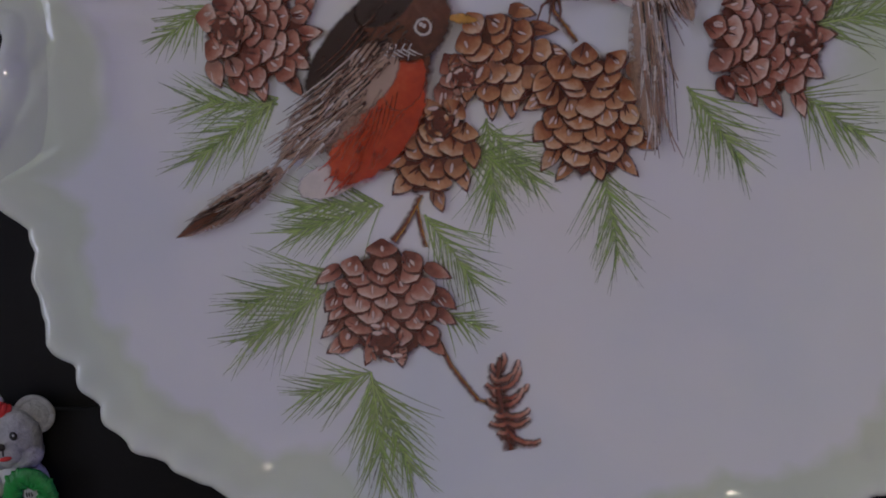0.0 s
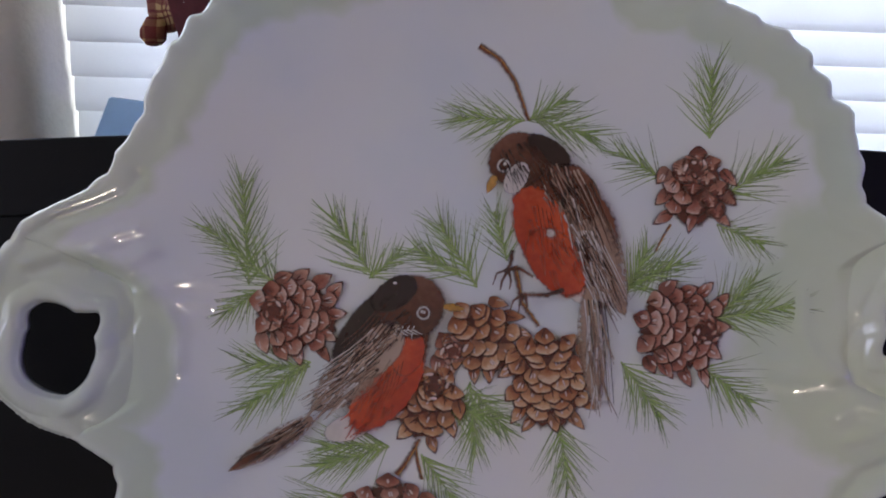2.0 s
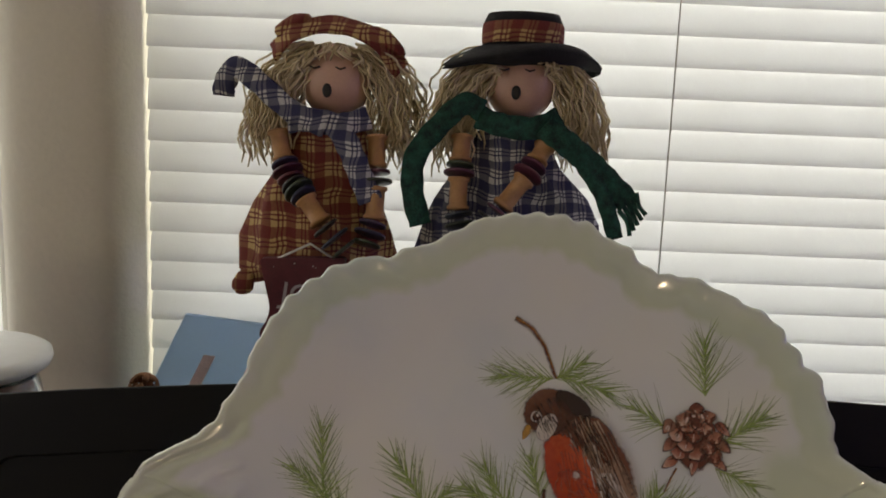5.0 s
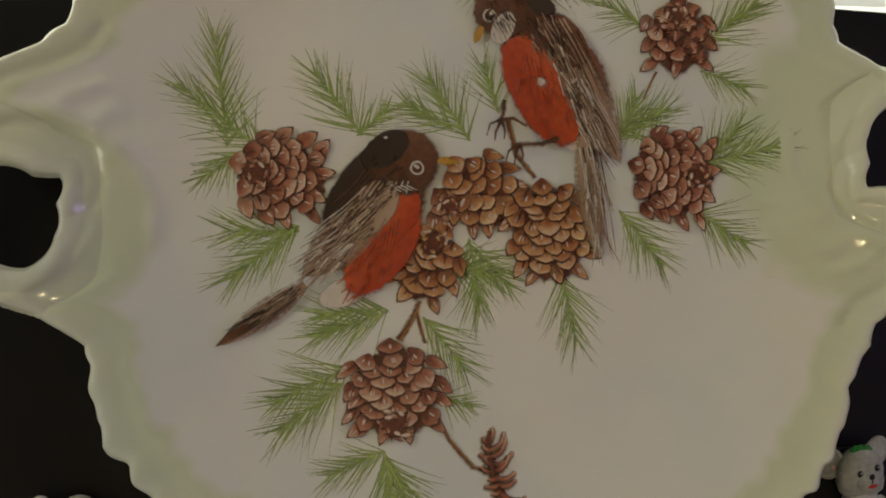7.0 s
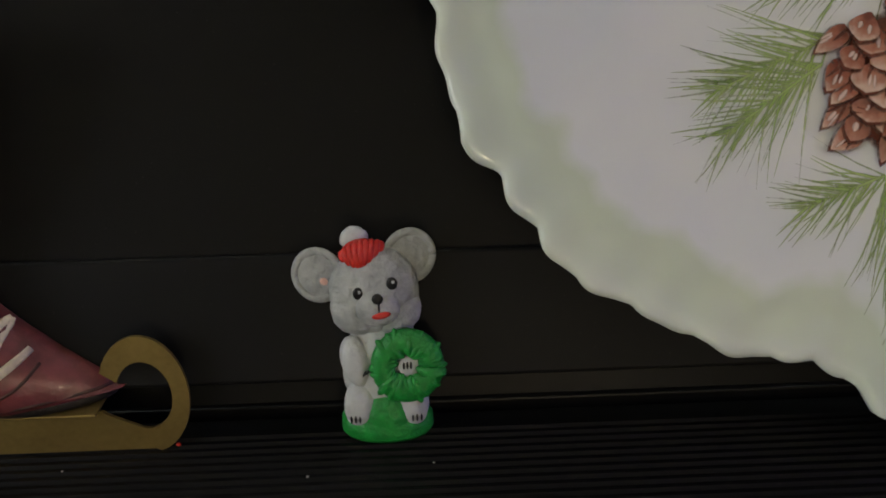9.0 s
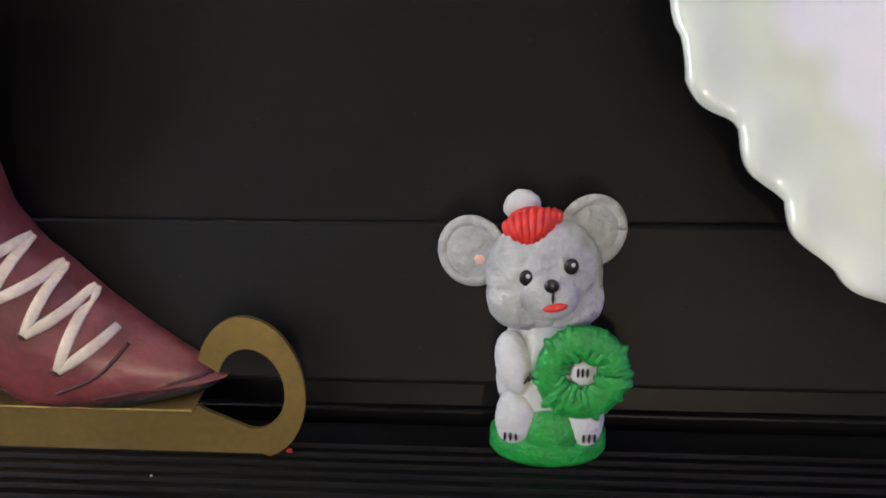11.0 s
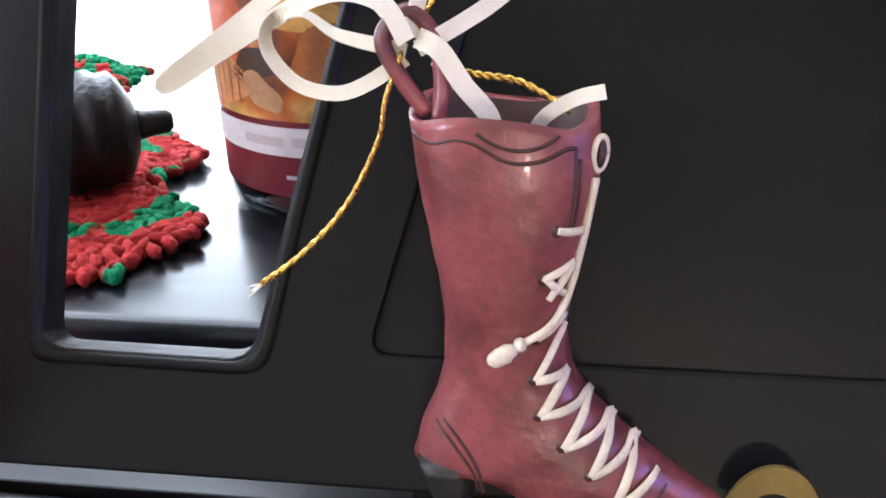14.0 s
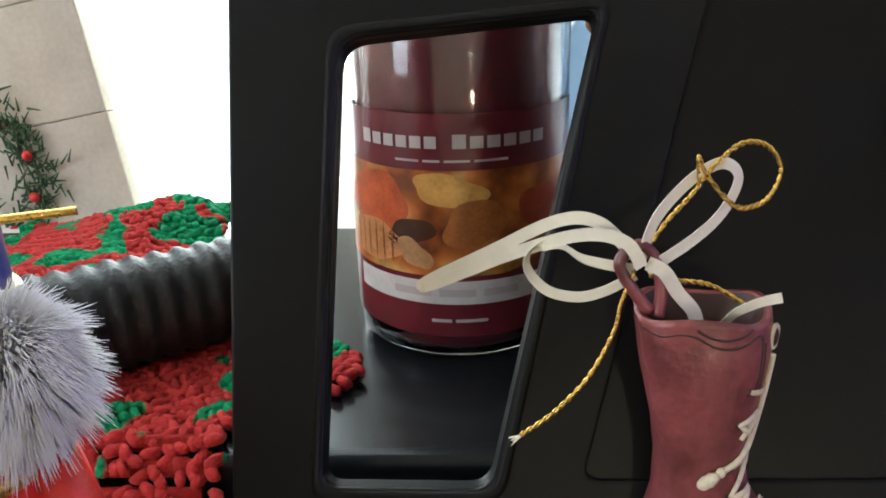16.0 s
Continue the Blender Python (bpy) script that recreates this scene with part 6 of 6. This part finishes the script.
def doll_b(bm):
    y = 0.365
    h = (0.0185, y, 0.3670)
    cloth_skirt(bm, 0.014, y, [(0.346, 0.012, 0.011, 0), (0.336, 0.022, 0.016, 0), (0.318, 0.030, 0.019, 0), (0.300, 0.044, 0.025, 0.003), (0.285, 0.051, 0.029, 0.003), (0.268, 0.053, 0.030, 0.002), (0.258, 0.049, 0.028, 0.0)], 4, 0.05, 2.0)
    for s in (-1, 1):
        tube(bm, [(0.014 + s * 0.014, y, 0.262), (0.014 + s * 0.015, y, 0.15), (0.014 + s * 0.016, y, 0.035)], 0.009, 12, 3)
        blob(bm, (0.014 + s * 0.016, y - 0.006, 0.0345), (0.011, 0.017, 0.0102), None, 16, 10, 6)
    head(bm, h, -0.004)
    hair(bm, h, 320, 0.062, 0)
    # black felt hat with a drooping brim and a check band
    rows = []
    for r, z in ((0.0462, 0.3785), (0.040, 0.3835), (0.027, 0.3865), (0.0225, 0.388), (0.0225, 0.401), (0.0205, 0.4055), (0.001, 0.4065), (0.0205, 0.401), (0.0205, 0.386), (0.027, 0.3845), (0.040, 0.3815), (0.0458, 0.3768)):
        rows.append([bm.verts.new((0.0185 + r * math.cos(q), y + r * 0.82 * math.sin(q), z - (0.004 * math.sin(2 * q + 0.8) if r > 0.035 else 0))) for q in (2 * math.pi * k / 40 for k in range(40))])
    quads(bm, rows, True, 6, True)
    lathe(bm, [(0.0232, 0.3885), (0.0236, 0.391), (0.0236, 0.398), (0.0230, 0.400)], 40, (0.0185, y, 0), 3, False)
    strip(bm, [(-0.006, y - 0.021, 0.3470), (0.008, y - 0.026, 0.3425), (0.026, y - 0.026, 0.3420), (0.040, y - 0.020, 0.3480)], 0.013, 5)
    strip(bm, [(0.030, y - 0.026, 0.343), (0.044, y - 0.032, 0.333), (0.060, y - 0.034, 0.320), (0.078, y - 0.034, 0.303)], 0.0140, 5, 40)
    for k in range(5):
        f = k / 4
        strip(bm, [(0.073 + 0.009 * f, y - 0.034, 0.299 + 0.010 * f), (0.078 + 0.006 * f, y - 0.0345, 0.293 + 0.009 * f), (0.080 + 0.008 * f, y - 0.035, 0.285 + 0.012 * f)], 0.0024, 5, 8)
    strip(bm, [(0.040, y - 0.027, 0.338), (0.052, y - 0.034, 0.323), (0.064, y - 0.036, 0.305), (0.072, y - 0.036, 0.283)], 0.009, 5, 34)
    strip(bm, [(-0.004, y - 0.022, 0.350), (-0.014, y - 0.022, 0.3535), (-0.027, y - 0.026, 0.342), (-0.040, y - 0.028, 0.324), (-0.041, y - 0.030, 0.305), (-0.036, y - 0.030, 0.286)], 0.0125, 5, 40)
    spool_arm(bm, [(-0.0145, y - 0.018, 0.3360), (-0.0150, y - 0.022, 0.3220), (-0.0155, y - 0.025, 0.3130), (-0.0155, y - 0.028, 0.2950), (-0.0120, y - 0.033, 0.2790)], "sbsb")
    spool_arm(bm, [(0.0320, y - 0.022, 0.3320), (0.0270, y - 0.027, 0.3235), (0.0205, y - 0.032, 0.3140), (0.0085, y - 0.036, 0.2985), (-0.0030, y - 0.038, 0.2830)], "sbsb")


doll((-0.092, 0.365, 0.0245), "rag doll in red check dress with navy scarf singing", doll_a)
doll((0.014, 0.365, 0.0245), "rag doll in navy check dress with black hat and green scarf", doll_b)

# wooden stocking held by the first doll
MAROON = plain("speckled_maroon_wood", (0.10, 0.012, 0.018), 0.55, var=0.3, scale=200, fine=900)
st = tagged(empty("stocking_sign", (-0.1, 0.327, 0.24)), "maroon wooden stocking with white lettering held by a rag doll", "ornament")
bm = bmesh.new()
outline_slab(bm, rounded([(-0.024, 0.025), (0.024, 0.027), (0.018, -0.008), (0.010, -0.030), (-0.019, -0.027), (-0.025, -0.018), (-0.017, -0.006)], [0.003, 0.003, 0.01, 0.008, 0.006, 0.005, 0.008], 6), [], 0.006)
bevel_mod(part("stocking", bm, MAROON, st, smooth=False, matrix=Matrix.Rotation(radians(90), 4, "X")), 0.0012)
cu = bpy.data.curves.new("lettering", "FONT")
cu.body, cu.size, cu.extrude, cu.align_x = "JOY", 0.017, 0.0002, "LEFT"
cu.materials.append(LABEL_TEXT)
tx = new("lettering", cu)
tx.parent, tx.matrix_basis = st, Matrix.Translation((-0.0125, -0.0003, 0.001)) @ Matrix.Rotation(radians(8), 4, "Y") @ Matrix.Rotation(radians(90), 4, "X")
for k in range(26):
    bm = bmesh.new()
    r = random.uniform(0.0003, 0.0006)
    blob(bm, (random.uniform(-0.018, 0.018), -0.0002, random.uniform(-0.02, 0.023)), (r, r * 0.5, r), None, 6, 4)
    part("paint_speck", bm, LABEL_TEXT, st)
bm = bmesh.new()
tube(bm, [(-0.018, 0.002, 0.023), (0.004, 0.001, 0.034), (0.020, 0.002, 0.024)], 0.0007, 6)
part("hanger", bm, CORD, st)

# ---- blue booklet propped on the shelf ----
BLUE = plain("pale_blue_card", (0.33, 0.50, 0.68), 0.5, var=0.1, scale=30, fine=300)
_nt = BLUE.node_tree
_t = add(_nt, "ShaderNodeBsdfTranslucent", Color=(0.70, 0.82, 0.94, 1))
_mx = _nt.nodes.new("ShaderNodeMixShader")
_mx.inputs[0].default_value = 0.55
_nt.links.new(_nt.nodes["Principled BSDF"].outputs[0], _mx.inputs[1])
_nt.links.new(_t.outputs[0], _mx.inputs[2])
_nt.links.new(_mx.outputs[0], _nt.nodes["Material Output"].inputs[0])
SALMON = plain("salmon_print", (0.72, 0.58, 0.55), 0.5, var=0.15, scale=150)
bk = tagged(empty("booklet", (-0.300, 0.488, 0.0185)), "pale blue booklet with pink print propped on the window shelf", "booklet")


def leaning(lo, hi, width):
    """A thin box slanted to the side as the booklet leans."""
    bm = bevelled_box(lo, hi, width, 1)
    for v in bm.verts:
        v.co.x, v.co.z = v.co.x + 0.48 * v.co.z, v.co.z - 0.10 * v.co.x * min(1, v.co.z / 0.05)
    return bm


part("cover", leaning((0.0, 0, 0.0), (0.16, 0.004, 0.172), 0.0008), BLUE, bk, smooth=False)
for k, x in enumerate((0.028, 0.064)):
    part("print_bar", leaning((x, -0.0012, 0.085), (x + 0.009, -0.0002, 0.143 + 0.006 * k), 0.0003), SALMON, bk, smooth=False)

# ---- dried cone on a stem ----
pk = tagged(empty("cone_pick", (-0.232, 0.440, 0.0242)), "small rusty cone on a thin upright stem", "decoration")
RUST = plain("rusty_cone", (0.20, 0.075, 0.025), 0.7, var=0.5, scale=300, fine=900, bump=0.0006)
bm = bmesh.new()
for k in range(70):
    a, q = random.uniform(0, math.pi), random.uniform(0, 2 * math.pi)
    p = Vector((0.0095 * math.sin(a) * math.cos(q), 0.008 * math.sin(a) * math.sin(q), 0.124 + 0.009 * math.cos(a)))
    blob(bm, p, (0.0030, 0.0026, 0.0014), Matrix.Rotation(q, 4, "Z") @ Matrix.Rotation(a, 4, "Y"), 8, 5)
part("cone", bm, RUST, pk)
bm = bmesh.new()
tube(bm, [(0, 0, 0.0002), (0.001, 0, 0.06), (0, 0, 0.122)], 0.0014, 6)
part("stem", bm, TWIG, pk)
bm = bmesh.new()
lathe(bm, [(0.012, 0.0), (0.012, 0.004), (0.003, 0.007)], 20)
part("foot", bm, WOOD, pk)

# ---- nutcracker at the end of the ledge ----
FUR = plain("white_fur", (0.95, 0.94, 0.93), 0.8, var=0.04, scale=200, fine=900)
_nt = FUR.node_tree
_t = add(_nt, "ShaderNodeBsdfTranslucent", Color=(0.96, 0.96, 0.95, 1))
_mx = _nt.nodes.new("ShaderNodeMixShader")
_mx.inputs[0].default_value = 0.15
_nt.links.new(_nt.nodes["Principled BSDF"].outputs[0], _mx.inputs[1])
_nt.links.new(_t.outputs[0], _mx.inputs[2])
_nt.links.new(_mx.outputs[0], _nt.nodes["Material Output"].inputs[0])
NBLUE = plain("blue_gloss_paint", (0.05, 0.07, 0.28), 0.3, var=0.15, scale=60, coat=0.3)
bm = bmesh.new()
nx, ny = -0.4185, 0.166
lathe(bm, [(0.020, 0.0003), (0.020, 0.010), (0.017, 0.012), (0.0165, 0.030), (0.019, 0.034), (0.0195, 0.060), (0.0210, 0.076), (0.0205, 0.081), (0.013, 0.0835)], 36, (nx, ny, 0), 1)
lathe(bm, [(0.0203, 0.0760), (0.0216, 0.0768), (0.0216, 0.0795), (0.0206, 0.0803)], 36, (nx, ny, 0), 2, False)
lathe(bm, [(0.012, 0.083), (0.0160, 0.087), (0.0170, 0.100), (0.0165, 0.114)], 32, (nx, ny, 0), 0)
lathe(bm, [(0.0185, 0.112), (0.0195, 0.1135), (0.0195, 0.1165), (0.0182, 0.1180)], 32, (nx, ny, 0), 2)
lathe(bm, [(0.0180, 0.1170), (0.0180, 0.145), (0.0165, 0.150), (0.001, 0.151)], 32, (nx, ny, 0), 3)
tube(bm, curve_points([(nx + 0.008, ny - 0.019, 0.1455), (nx + 0.020, ny - 0.012, 0.1440), (nx + 0.030, ny - 0.004, 0.1400), (nx + 0.0395, ny - 0.001, 0.1365)], 20), [0.0011] * 20 + [0.0004], 8, 5)
tube(bm, curve_points([(nx + 0.006, ny - 0.019, 0.1385), (nx + 0.022, ny - 0.010, 0.1375), (nx + 0.0385, ny - 0.001, 0.1368)], 20), 0.0009, 8, 2)
for s, z in ((1, 0.062), (-1, 0.062)):
    tube(bm, [(nx + s * 0.020, ny, 0.080), (nx + s * 0.0255, ny - 0.004, 0.066), (nx + s * 0.0235, ny - 0.012, 0.050)], [0.006, 0.0065, 0.005], 12, 1)
    lathe(bm, [(0.0066, 0.0), (0.0072, 0.001), (0.0072, 0.004), (0.0066, 0.005)], 16, (nx + s * 0.0245, ny - 0.008, 0.054), 2)
# fur hair: tufts that hang over the shoulder
fur_mid = Vector((nx + 0.0165, ny - 0.004, 0.1035))
blob(bm, fur_mid, (0.0135, 0.0130, 0.0165), Matrix.Rotation(0.35, 4, "Y"), 24, 16, 4, 0.22, 110)
for k in range(4600):
    a, t = random.uniform(-1.75, 0.75), math.asin(random.uniform(-0.95, 0.95))
    out = Vector((math.cos(a) * math.cos(t), math.sin(a) * math.cos(t), math.sin(t)))
    p = fur_mid + Vector((out.x * 0.0125, out.y * 0.0120, out.z * 0.0155))
    tuft = noise.noise(p * 190)
    ln = random.uniform(0.004, 0.0095) * (1.15 if tuft > 0 else 0.8)
    e = p + out * ln + Vector((random.uniform(-0.0012, 0.0012), random.uniform(-0.0012, 0.0012), ln * (random.uniform(-0.6, -0.2) + 0.5 * tuft)))
    tube(bm, [p, (p + e) / 2 + Vector((0.0004, 0, 0.0008)), e], [0.00024, 0.00019, 0.00004], 3, 4)
o = part("nutcracker", bm, [SKIN, SCARLET, GOLD, NBLUE, FUR, TWIG])
tagged(o, "painted wooden nutcracker with white fur hair on the ledge", "figurine")
